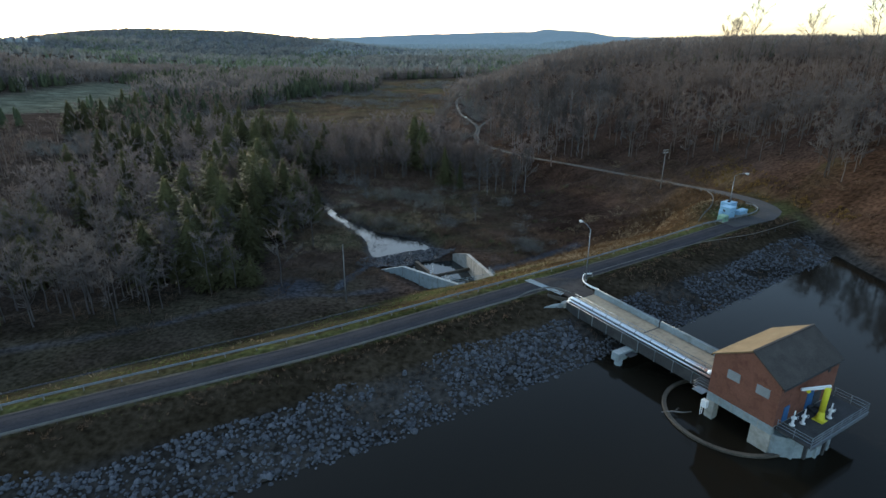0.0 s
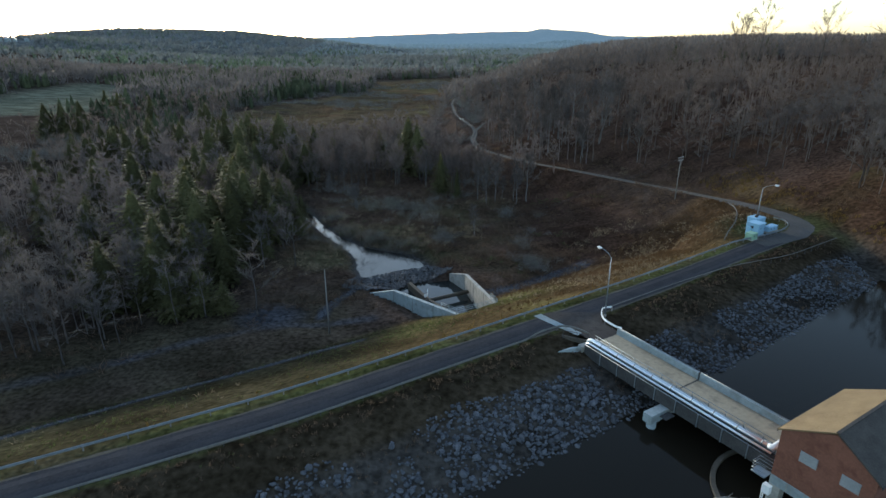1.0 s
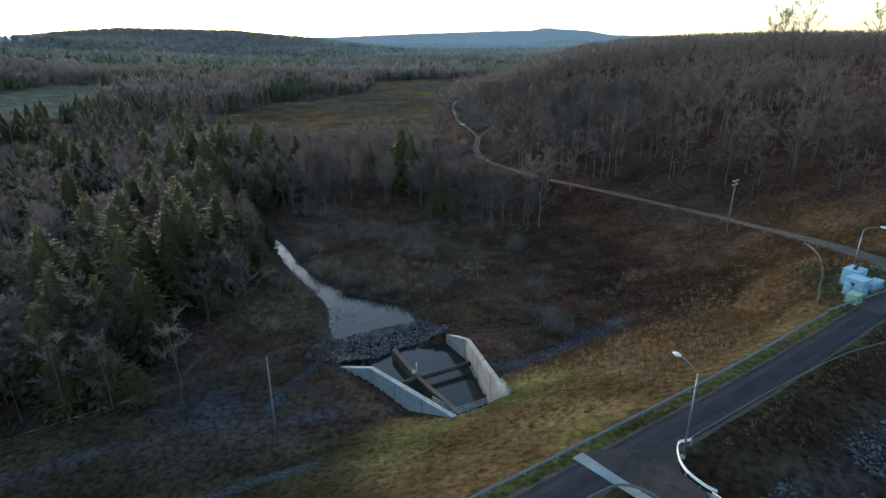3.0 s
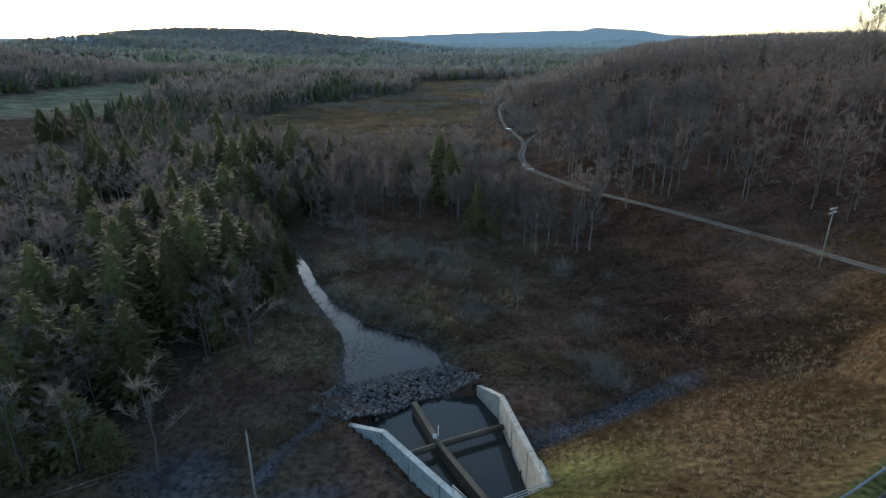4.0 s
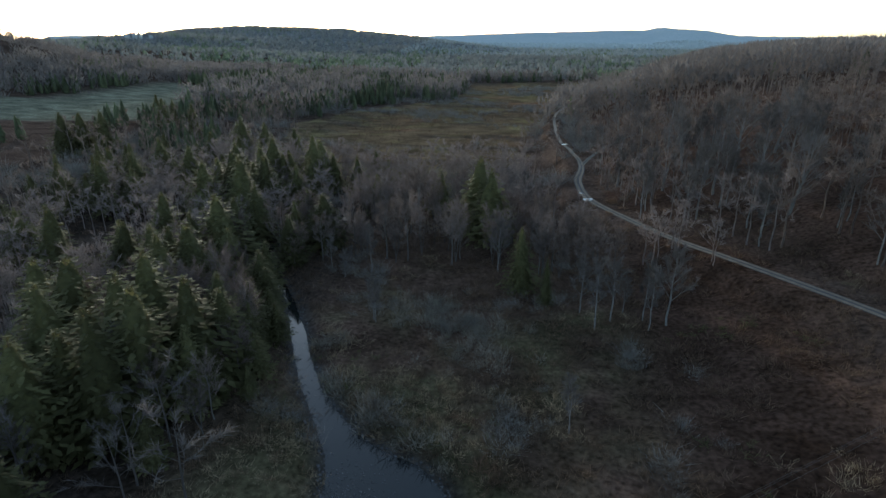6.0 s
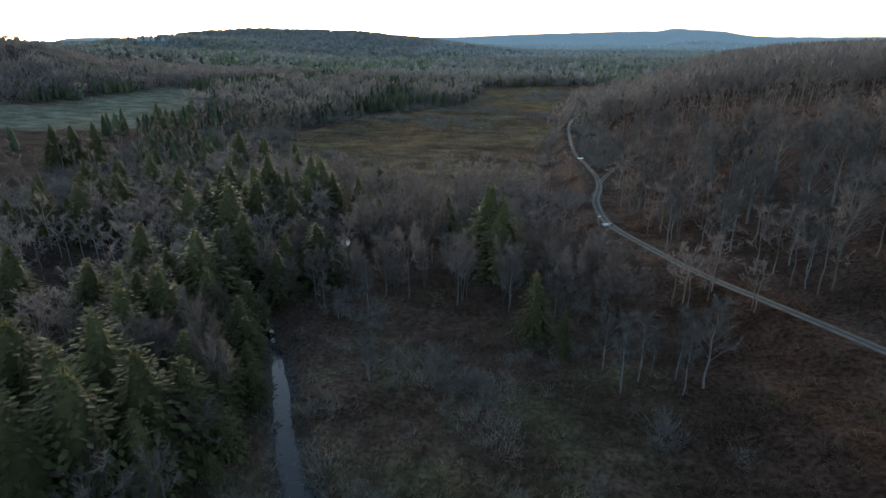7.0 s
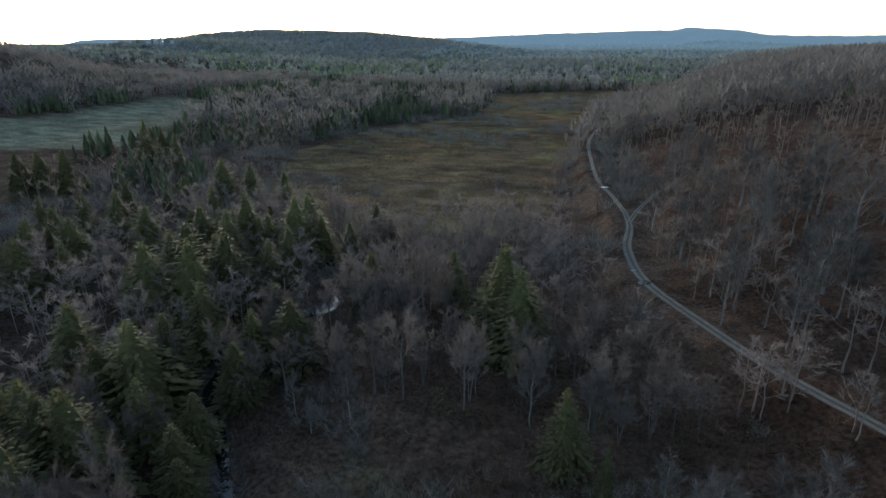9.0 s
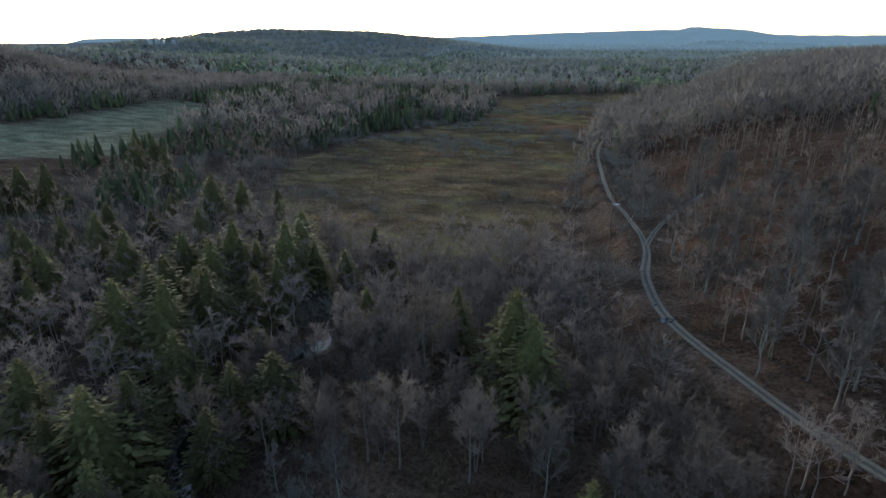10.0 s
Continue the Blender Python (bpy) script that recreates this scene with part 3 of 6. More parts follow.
# ---- roads ----
crest = finer(RAIL[RAIL[:, 0] < 67], 220)
v, f = ribbon(crest, 1.2, 5.0, 0.03, 3, 0.03)
tagged(new("road", mesh_of("road", v, f, asphalt)), "narrow worn asphalt road along the dam crest", "road", kind="structure")
tread = lambda line, k: 0.10 * wave(line[:, 0], line[:, 1], 2.0, 70 + k)
for k, (a, b) in enumerate(((1.75, 2.35), (3.75, 4.4))):
    v, f = ribbon(crest, a + tread(crest, k), b + tread(crest, k + 5), 0.036, 2, 0.036)
    tagged(new("road_wheel_path", mesh_of("road_wheel_path", v, f, asphalt_worn)), "paler worn wheel path on the crest road", "road", kind="structure")
for k, (a, b) in enumerate(((1.05, 1.35), (4.85, 5.2))):
    v, f = ribbon(crest, a + 2 * tread(crest, k + 9), b + 2 * tread(crest, k + 11), 0.04, 2, 0.04)
    tagged(new("road_shoulder", mesh_of("road_shoulder", v, f, shoulder)), "gritty pale shoulder at the road's edge", "road", kind="structure")
loop = finer(TRACK[:30], 90)
ragged = 0.35 * wave(loop[:, 0], loop[:, 1], 2.5, 36)
v, f = ribbon(loop, -2.3 + ragged, 2.0 + 0.35 * wave(loop[:, 0], loop[:, 1], 2.5, 37), 0.05, 4)
dusty = material("dusty_asphalt", (0.046, 0.045, 0.045), (0.088, 0.083, 0.078), 0.92, scale=0.35, stain=(0.07, 0.064, 0.056), bump=0.015, bump_scale=20)
tagged(new("road_loop", mesh_of("road_loop", v, f, dusty)), "asphalt turning bend beside the equipment cabinets", "road", kind="structure")
tr = finer(TRACK[28:], 260)
track = tagged(new("road_track"), "pale gravel forest track with two wheel ruts", "track", kind="structure")
br = finer(BRANCH, 50)
for line, w, lift in ((tr, 1.35, 0.05), (br, 1.2, 0.055)):
    e = 0.12 * wave(line[:, 0], line[:, 1], 5, 33)
    # past the fork the track is half overgrown
    g = np.interp(line[:, 1], [292, 312, 345], [1.0, 0.62, 0.5])
    w = np.maximum(g, 0.6) * w
    v, f = ribbon(line, -w + e, w + e, lift, 4)
    part("bed", mesh_of("bed", v, f, gravel_dark), track)
    for a, b in ((-1.15, -0.35), (0.35, 1.15)):
        v, f = ribbon(line, a * g + e, b * g + e, lift + 0.03, 2)
        part("rut", mesh_of("rut", v, f, gravel_tan), track)

# ---- dam furniture ----


def posts_along(line, step):
    """Points at even steps along a line, with its heading."""
    seg = np.linalg.norm(np.diff(line[:, :2], axis=0), axis=1)
    s = np.concatenate([[0], np.cumsum(seg)])
    k = np.arange(0, s[-1], step)
    pts = np.stack([np.interp(k, s, line[:, 0]), np.interp(k, s, line[:, 1])], 1)
    nxt = np.stack([np.interp(k + 0.5, s, line[:, 0]), np.interp(k + 0.5, s, line[:, 1])], 1)
    return pts, np.degrees(np.arctan2(nxt[:, 1] - pts[:, 1], nxt[:, 0] - pts[:, 0] + 1e-9))


def offset(line, d):
    t = np.gradient(line[:, :2], axis=0)
    t /= np.linalg.norm(t, axis=1)[:, None]
    return line[:, :2] + np.stack([t[:, 1], -t[:, 0]], 1) * d


def sweep_profile(name, line, profile, mat, base=0.0):
    """A rail: a profile of (across, up) swept along a line at a level height."""
    v, f, n = [], [], len(profile)
    t = np.gradient(line[:, :2], axis=0)
    t /= np.linalg.norm(t, axis=1)[:, None]
    for (x, y), (tx, ty) in zip(line[:, :2], t):
        v += [(x + ty * a, y - tx * a, base + u) for a, u in profile]
    for i in range(len(line) - 1):
        f += [(i * n + k, i * n + (k + 1) % n, (i + 1) * n + (k + 1) % n, (i + 1) * n + k) for k in range(n)]
    f += [tuple(range(n))[::-1], tuple((len(line) - 1) * n + k for k in range(n))]
    return mesh_of(name, v, f, mat)


W_BEAM = [(-0.03, 0.46), (0.05, 0.50), (0.05, 0.57), (-0.01, 0.61), (0.05, 0.65), (0.05, 0.72), (-0.03, 0.76), (-0.04, 0.75), (0.03, 0.71), (0.03, 0.66), (-0.03, 0.62), (-0.03, 0.60), (0.03, 0.56), (0.03, 0.51), (-0.04, 0.47)]
TUBE_RAIL = [(-0.05, 0.40), (0.04, 0.42), (0.06, 0.52), (0.04, 0.62), (-0.05, 0.64), (-0.07, 0.62), (-0.07, 0.42)]
THIN_RAIL = [(-0.03, 0.50), (0.03, 0.50), (0.04, 0.55), (0.03, 0.60), (-0.03, 0.60), (-0.04, 0.55)]
post_me = box_mesh("post", (-0.06, -0.08, -0.6), (0.06, 0.08, 0.70), pole_wood, 0.015)
post_thin = box_mesh("post", (-0.04, -0.04, -0.6), (0.04, 0.04, 0.62), steel_dark, 0.01)


def guardrail(label, line, profile, post, step, mat, side=0.12):
    ob = thing("guardrail", label, "guardrail", group="guardrails on the dam")
    part("beam", sweep_profile("beam", line, profile, mat), ob)
    pts, head = posts_along(offset(line, -side), step)
    for (x, y), a in zip(pts, head):
        part("post", post, ob, m=pose(x, y, float(land(np.array([x]), np.array([y]))[0]), 0, 0, a))
    return ob


main = finer(RAIL, 400)
main = main[(main[:, 0] > -92) & (main[:, 0] < 54)]
guardrail("grey steel guardrail on wooden posts beside the crest road", offset(main, 0.0), W_BEAM, post_me, 3.8, galvanised)
isl = smooth_line(np.array([(54.3, 112.7), (58.5, 114.9), (63.5, 117.3), (68, 120), (71, 123), (72, 126), (71, 128.4)], float), 6)
guardrail("grey guardrail round the equipment island", isl, W_BEAM, post_me, 2.0, galvanised)
edge = smooth_line(np.array([(55.2, 116.4), (58, 120.6), (61.2, 125), (64.5, 130.8), (66.3, 135.8), (66.6, 139)], float), 6)
guardrail("pale guardrail curving along the bank above the meadow", edge, W_BEAM, post_me, 2.0, steel_weathered)
near = offset(finer(RAIL, 400), 5.6)
left_near = near[(near[:, 0] > -95) & (near[:, 0] < 15.2)]
corner = [(13.1, 79.4), (14.7, 80.4), (16.4, 81.1), (17.8, 80.8), (18.8, 80.0), (19.6, 79.0)]
left_near = smooth_line(np.vstack([left_near[left_near[:, 0] < 12.0][::6], corner]), 4)
guardrail("low pale beam rail on short steel posts curving to the bridge", left_near, TUBE_RAIL, post_thin, 2.4, rail_pale)
right_near = smooth_line(np.array([(24.4, 86.7), (30.6, 90.7), (38.6, 95.7), (48.3, 101.2), (54, 103.6), (62, 106.8), (70.4, 111.9), (76, 115.4)], float), 12)
guardrail("low pale beam rail beside the road past the bridge", right_near, THIN_RAIL, post_thin, 2.4, rail_pale)
hook = smooth_line(np.array([(24.7, 86.6), (23.4, 86.2), (22.7, 84.6), (22.6, 82.8), (23.4, 81.0), (24.2, 80.2)], float), 6)
guardrail("white curved guardrail at the bridge corner", hook, W_BEAM, post_me, 1.6, white_paint)

# crossing slab and apron where the bridge meets the road
FR = pose(24.3, 79.9, 0, 0, 0, 30.67)
apron_pts = [(13.4, 84.7), (15.6, 86.0), (23.2, 86.0), (22.4, 83.0), (24.0, 80.1), (20.0, 77.6), (18.6, 79.6), (16.2, 82.2)]
tagged(new("road_apron", extrude_mesh("road_apron", [(a, b, 0.02) for a, b in apron_pts], (0, 0, 0.024), asphalt_brown)), "worn asphalt apron leading on to the bridge", "road", kind="structure")
slab_pts = [(13.3, 84.9), (14.4, 85.6), (16.7, 82.7), (18.9, 80.1), (18.2, 79.4), (15.8, 82.1)]
tagged(new("pavement_slab", extrude_mesh("pavement_slab", [(a, b, 0.03) for a, b in slab_pts], (0, 0, 0.03), concrete_pale)), "pale concrete slab across the road", "pavement", kind="structure")


def street_lamp(x, y, h, turn, arm):
    ob = thing("street_lamp", "tall grey steel street lamp with one curved arm", "street lamp", pose(x, y, 0, 0, 0, turn), "street lamps on the dam")
    part("base", tube_mesh("base", [(0, 0, -0.1), (0, 0, 0.25), (0, 0, 0.3)], [0.2, 0.2, 0.1], concrete, 10), ob)
    part("pole", tube_mesh("pole", [(0, 0, 0), (0, 0, h)], [0.10, 0.055], galvanised, 8), ob)
    part("arm", tube_mesh("arm", [(0, 0, h - 0.1), (arm * 0.3, 0, h + 0.35), (arm * 0.7, 0, h + 0.62), (arm, 0, h + 0.7)], 0.04, galvanised, 6), ob)
    head = part("lamp_head", tube_mesh("lamp_head", [(arm - 0.1, 0, h + 0.70), (arm + 0.1, 0, h + 0.71), (arm + 0.5, 0, h + 0.70), (arm + 0.8, 0, h + 0.66)], [0.05, 0.16, 0.18, 0.05], white_paint, 8), ob, "pale lamp head")
    part("lens", tube_mesh("lens", [(arm + 0.15, 0, h + 0.60), (arm + 0.4, 0, h + 0.52), (arm + 0.65, 0, h + 0.60)], [0.05, 0.12, 0.05], white_paint, 8), head)


street_lamp(23.3, 84.9, 8.9, 120, 1.9)
street_lamp(65.3, 124.6, 8.0, -25, 2.0)


def utility_pole(x, y, z, h, arms, label):
    ob = thing("utility_pole", label, "utility pole", pose(x, y, z, 0, 0, 35), "utility poles")
    part("pole", tube_mesh("pole", [(0, 0, -1), (0, 0, h * 0.5), (0.04, 0, h)], [0.15, 0.12, 0.09], pole_wood, 8), ob)
    for k in range(arms):
        q = part("crossarm", box_mesh("crossarm", (-1.2, -0.07, h - 0.35 - 0.75 * k), (1.2, 0.07, h - 0.2 - 0.75 * k), pole_wood), ob)
        for a in (-1.05, -0.45, 0.45, 1.05):
            part("insulator", tube_mesh("insulator", [(a, 0, h - 0.2 - 0.75 * k), (a, 0, h - 0.02 - 0.75 * k)], [0.05, 0.035], white_paint, 6), q)


utility_pole(61.6, 156.5, -2.4, 10.2, 2, "weathered wooden utility pole with two crossarms")
utility_pole(-19.4, 102.7, float(land(np.array([-19.4]), np.array([102.7]))[0]), 12.3, 0, "bare weathered grey wooden pole beside the meadow")

utility_pole(-100, 49, float(land(np.array([-100.0]), np.array([49.0]))[0]), 13.5, 1, "weathered wooden pole at the wood's edge")
wires = thing("overhead_wire", "thin dark overhead wires sagging between wooden poles", "wires")
ends = [Vector((-100, 49, 2.0)), Vector((-19.4, 102.7, 0.15)), Vector((61.6, 156.5, 7.45))]
for a, b in zip(ends, ends[1:]):
    side = (b - a).cross(Vector((0, 0, 1))).normalized()
    for k in (-1, 0, 1):
        pts = []
        for i in range(25):
            q = i / 24
            pts.append(a + (b - a) * q + side * 0.32 * k * min(1, 8 * q * (1 - q)) - Vector((0, 0, 6.5 * q * (1 - q) + 0.25 * abs(k))))
        part("wire", tube_mesh("wire", pts, 0.009, steel_dark, 4), wires)

# ---- bridge to the intake tower; x across, -y from the dam to the tower ----
bridge = thing("footbridge", "concrete service bridge with parapet, pipes and railing over the water", "bridge", FR)
END = -24.4
for a, b in ((0.3, -11.9), (-12.1, END)):
    part("deck", box_mesh("deck", (-4.7, b, -0.38), (-0.55, a, 0.02), deck_tan, 0.01), bridge, "tan worn bridge deck")
    part("parapet", box_mesh("parapet", (-0.85, b, -0.35), (-0.55, a, 0.85), concrete_pale, 0.03), bridge, "pale blue-grey stained concrete parapet")
    part("parapet_rail", tube_mesh("parapet_rail", [(-0.7, a, 0.98), (-0.7, b, 0.98)], 0.045, galvanised, 6), bridge)
    part("kerb", box_mesh("kerb", (-5.05, b, -0.38), (-4.7, a, 0.42), concrete_pale, 0.03), bridge)
part("joint", box_mesh("joint", (-4.7, -12.09, -0.3), (-0.5, -11.91, 0.0), steel_dark, 0), bridge, "dark expansion joint")
part("joint_post", box_mesh("joint_post", (-0.9, -12.08, -0.3), (-0.5, -11.92, 1.0), steel_dark, 0.01), bridge)
for k in range(13):
    y = -0.2 - k * 1.98
    q = part("railing_post", tube_mesh("railing_post", [(-4.88, y, 0.4), (-4.88, y, 1.08)], 0.035, galvanised, 6), bridge)
    part("parapet_stud", box_mesh("parapet_stud", (-0.74, y - 0.04, 0.85), (-0.66, y + 0.04, 0.97), galvanised, 0.01), bridge)
for z in (0.62, 1.05):
    part("railing", tube_mesh("railing", [(-4.88, 0.2, z), (-4.88, END + 0.4, z)], 0.032, galvanised, 6), bridge)
part("large_pipe", tube_mesh("large_pipe", [(-5.45, 0.9, -0.9), (-5.45, 0.75, 0.15), (-5.45, 0.35, 0.48), (-5.45, -0.2, 0.5), (-5.45, END + 0.9, 0.5)], 0.25, pipe_metal, 12), bridge, "shiny insulated silver pipe")
for k in range(9):
    y = -1.5 - k * 2.6
    part("pipe_band", tube_mesh("pipe_band", [(-5.45, y, 0.5), (-5.45, y - 0.12, 0.5)], 0.265, galvanised, 12), bridge)
part("small_pipe", tube_mesh("small_pipe", [(-6.05, 0.7, -0.5), (-6.05, 0.4, 0.25), (-6.05, -0.2, 0.3), (-6.05, END + 0.9, 0.3)], 0.13, pipe_metal, 10), bridge)
part("elbow_pipe", tube_mesh("elbow_pipe", [(-5.45, END + 1.5, 0.5), (-5.45, END + 1.15, 0.55), (-5.2, END + 1.0, 0.75), (-4.9, END + 0.95, 1.15), (-1.2, END + 0.95, 1.35), (-0.75, END + 0.95, 1.3), (-0.7, END + 0.6, 1.1)], [0.27, 0.32, 0.30, 0.15, 0.15, 0.22, 0.16], white_paint, 10), bridge, "white pipe elbows crossing the deck at the tower wall")
for x in (-4.0, -2.2):
    part("pipe_stand", tube_mesh("pipe_stand", [(x, END + 0.95, 0.0), (x, END + 0.95, 1.2)], 0.05, white_paint, 6), bridge)
part("bearer", box_mesh("bearer", (-6.5, END, -0.5), (-5.05, 0.3, -0.3), steel_dark, 0.01), bridge)
for k in range(9):
    y0, y1 = 0.3 - k * 2.744, 0.3 - (k + 1) * 2.744
    part("side_panel", box_mesh("side_panel", (-6.56, y1 + 0.03, -1.35), (-6.50, y0 - 0.03, 0.12), steel_dark, 0.008), bridge)
    part("side_stud", box_mesh("side_stud", (-6.64, y1 - 0.05, -1.4), (-6.56, y1 + 0.05, 0.18), galvanised, 0.01), bridge)
part("side_rail", tube_mesh("side_rail", [(-6.53, 0.3, 0.2), (-6.53, END, 0.2)], 0.04, galvanised, 6), bridge)
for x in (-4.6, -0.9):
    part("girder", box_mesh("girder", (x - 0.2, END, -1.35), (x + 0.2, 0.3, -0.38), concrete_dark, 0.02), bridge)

pier = thing("bridge_pier", "pale blue-grey concrete bridge pier with cap beam standing in the water", "bridge pier", FR)
part("cap_beam", extrude_mesh("cap_beam", [(-9.2, -11.55, -1.4), (-9.2, -11.55, -2.5), (-7.8, -11.55, -2.5), (-6.6, -11.55, -2.2), (0.3, -11.55, -2.2), (0.3, -11.55, -1.4)], (0, -1.1, 0), concrete_pale), pier)
for x in (-8.4, -0.5):
    part("column", tube_mesh("column", [(x, -12.15, -9), (x, -12.15, -2.1)], 0.52, concrete_pale, 16), pier)
part("grating", box_mesh("grating", (-8.0, -13.6, -1.75), (-6.6, -12.75, -1.65), steel_dark, 0.01), pier)

abut = thing("abutment", "weathered concrete abutment with wing wall at the dam crest", "abutment", FR)
part("seat_wall", box_mesh("seat_wall", (-6.9, 0.35, -3.0), (0.1, 1.1, -0.06), concrete, 0.03), abut)
part("wing_wall", extrude_mesh("wing_wall", [(-6.9, 0.5, -2.4), (-6.9, 0.5, -0.15), (-8.2, 1.0, -0.2), (-10.4, 1.8, -0.75), (-10.4, 1.8, -2.6)], (0.08, 0.22, 0), concrete_pale), abut)
part("stair_wall", extrude_mesh("stair_wall", [(-5.4, 0.9, -0.4), (-5.4, 0.9, 0.2), (-7.2, 3.8, 0.18), (-7.2, 3.8, -0.4)], (-0.17, -0.1, 0), concrete_dark), abut)
for k in range(5):
    part("step", box_mesh("step", (-7.4 - 0.35 * k, 0.9 + 0.35 * k, -0.75 - 0.18 * k), (-6.0, 1.3 + 0.35 * k, -0.6 - 0.18 * k), concrete, 0.01), abut)
handrail = thing("handrail", "bent thin steel handrail beside the bridge steps", "handrail", FR)
part("rail", tube_mesh("rail", [(-5.6, 0.6, 0.95), (-6.3, 2.0, 1.0), (-7.4, 3.4, 1.0), (-8.8, 4.6, 0.9)], 0.035, steel_dark, 6), handrail)
for x, y in ((-5.6, 0.6), (-6.3, 2.0), (-7.4, 3.4), (-8.8, 4.6)):
    part("post", tube_mesh("post", [(x, y, -0.3), (x, y, 0.97)], 0.03, steel_dark, 6), handrail)

# ---- intake tower house; same axes as the bridge ----
house = thing("gatehouse", "red-brown brick intake gatehouse with a gabled roof on a concrete tower", "gatehouse", FR)
X0, X1, YB, YF, EAVE, RIDGE = -8.1, 3.1, -24.8, -32.3, 4.75, 7.05
YM = -28.85
T = 0.3
part("side_wall", extrude_mesh("side_wall", [(X0, YB, 0), (X0, YF, 0), (X0, YF, EAVE), (X0, YM, RIDGE - 0.12), (X0, YB, EAVE)], (T, 0, 0), brick_red), house, "red-brown brick gable wall")
part("side_wall", extrude_mesh("side_wall", [(X1, YB, 0), (X1, YF, 0), (X1, YF, EAVE), (X1, YM, RIDGE - 0.12), (X1, YB, EAVE)], (-T, 0, 0), brick_red), house)
part("front_wall", box_mesh("front_wall", (X0 + T, YF, 0), (X1 - T, YF + T, EAVE), brick_red, 0), house)
part("back_wall", box_mesh("back_wall", (X0 + T, YB - T, 0), (X1 - T, YB, EAVE), brick_red, 0), house)
ov, og = 0.3, 0.08
for side, yy, mat, lab in ((1, YB + ov, shingle_sunlit, "shingled roof slope in a painted sunlit tone"), (-1, YF - ov, shingle_shaded, "shingled roof slope in a painted shaded tone")):
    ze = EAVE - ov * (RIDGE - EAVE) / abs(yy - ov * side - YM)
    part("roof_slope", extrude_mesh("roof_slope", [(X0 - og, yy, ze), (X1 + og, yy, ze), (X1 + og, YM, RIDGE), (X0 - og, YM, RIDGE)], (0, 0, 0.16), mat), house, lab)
    part("fascia", box_mesh("fascia", (X0 - og, min(yy, yy + 0.05 * side), ze - 0.12), (X1 + og, max(yy, yy + 0.05 * side), ze + 0.14), steel_dark, 0), house)
part("ridge_cap", box_mesh("ridge_cap", (X0 - og, YM - 0.15, RIDGE + 0.08), (X1 + og, YM + 0.15, RIDGE + 0.2), shingle_shaded, 0.03), house)
for y in (-27.35, -30.6):
    w = part("louvre_window", box_mesh("frame", (X0 - 0.05, y - 0.72, 2.8), (X0 + 0.03, y + 0.72, 3.86), louvre_grey, 0.01), house, "pale grey louvred window")
    for k in range(8):
        z = 2.9 + k * 0.115
        part("slat", extrude_mesh("slat", [(X0 - 0.05, y - 0.66, z), (X0 - 0.09, y - 0.66, z - 0.02), (X0 - 0.05, y - 0.66, z + 0.09)], (0, 1.32, 0), louvre_grey), w)
for x0, x1, h in ((-2.45, -1.15, 2.25), (-6.7, -5.7, 1.9)):
    d = part("door", box_mesh("door", (x0, YF - 0.06, 0.05), (x1, YF + 0.02, h), door_blue, 0.01), house, "blue steel door")
    part("handle", box_mesh("handle", (x1 - 0.2, YF - 0.12, 1.0), (x1 - 0.08, YF - 0.06, 1.06), galvanised, 0.01), d)
part("vent", box_mesh("vent", (0.85, YF - 0.06, 3.6), (1.35, YF + 0.02, 4.0), steel_dark, 0.01), house)
# solid dark panel put in for the shade inside an opening
part("opening", box_mesh("opening", (-1.0, YF - 0.04, 0.05), (0.5, YF + 0.02, 1.7), steel_dark, 0.01), house)
part("floor_beam", box_mesh("floor_beam", (X0 - 0.03, YF, -1.0), (X0 + 0.6, YB, -0.004), concrete_pale, 0.02), house, "pale concrete beam under the brick wall")
for k in range(1, 5):
    y = YB + (YF - YB) * k / 5
    part("beam_joint", box_mesh("beam_joint", (X0 - 0.045, y - 0.03, -1.0), (X0 - 0.02, y + 0.03, -0.01), concrete, 0), house)
part("floor", box_mesh("floor", (X0 + 0.6, YF, -0.5), (X1, YB, -0.004), concrete, 0.01), house)
part("corner_column", box_mesh("corner_column", (X0, YB - 1.0, -9), (X0 + 1.0, YB, -1.0), concrete, 0.03), house)
part("corner_column", box_mesh("corner_column", (X1 - 1.0, YB - 1.0, -9), (X1, YB, -0.5), concrete, 0.03), house)
part("tower_wall", box_mesh("tower_wall", (X0, YF, -9), (X0 + 2.6, YF + 2.2, -1.0), concrete, 0.05), house, "stained concrete tower wall")
part("tower_wall", box_mesh("tower_wall", (X0 + 2.6, YF - 0.4, -9), (X1, YF + 0.4, -0.5), concrete_pale, 0.03), house)
front = [(X0 + 0.2 + 9.2 * k / 16, YF - 0.35 - 2.6 * math.sin(math.pi * k / 16) ** 0.75, -9) for k in range(17)]
part("tower_front", extrude_mesh("tower_front", front + [(X0 + 9.4, YF + 0.1, -9), (X0 + 0.2, YF + 0.1, -9)], (0, 0, 8.1), concrete_pale), house, "rounded pale concrete tower front at the water")
# the two dark ones are added in place of the tower's dark slots
for k in (2, 4, 6, 8, 10):
    x, y, _ = front[k]
    part("pilaster", box_mesh("pilaster", (x - 0.16, y - 0.22, -8.5), (x + 0.16, y + 0.3, -0.6), concrete_pale if k % 4 else steel_dark, 0.02), house)
part("platform", box_mesh("platform", (X0 + 0.2, YF - 3.7, -0.26), (X1, YF - 0.06, -0.02), steel_dark, 0.02), house, "dark steel grating platform")
part("platform_edge", box_mesh("platform_edge", (X0 + 0.12, YF - 3.8, -0.36), (X1 + 0.05, YF - 3.68, 0.08), galvanised, 0.01), house)
ring_pts = [(X0 + 0.2, YF - 0.3), (X0 + 0.2, YF - 3.7), (X1, YF - 3.7), (X1, YF - 0.3)]
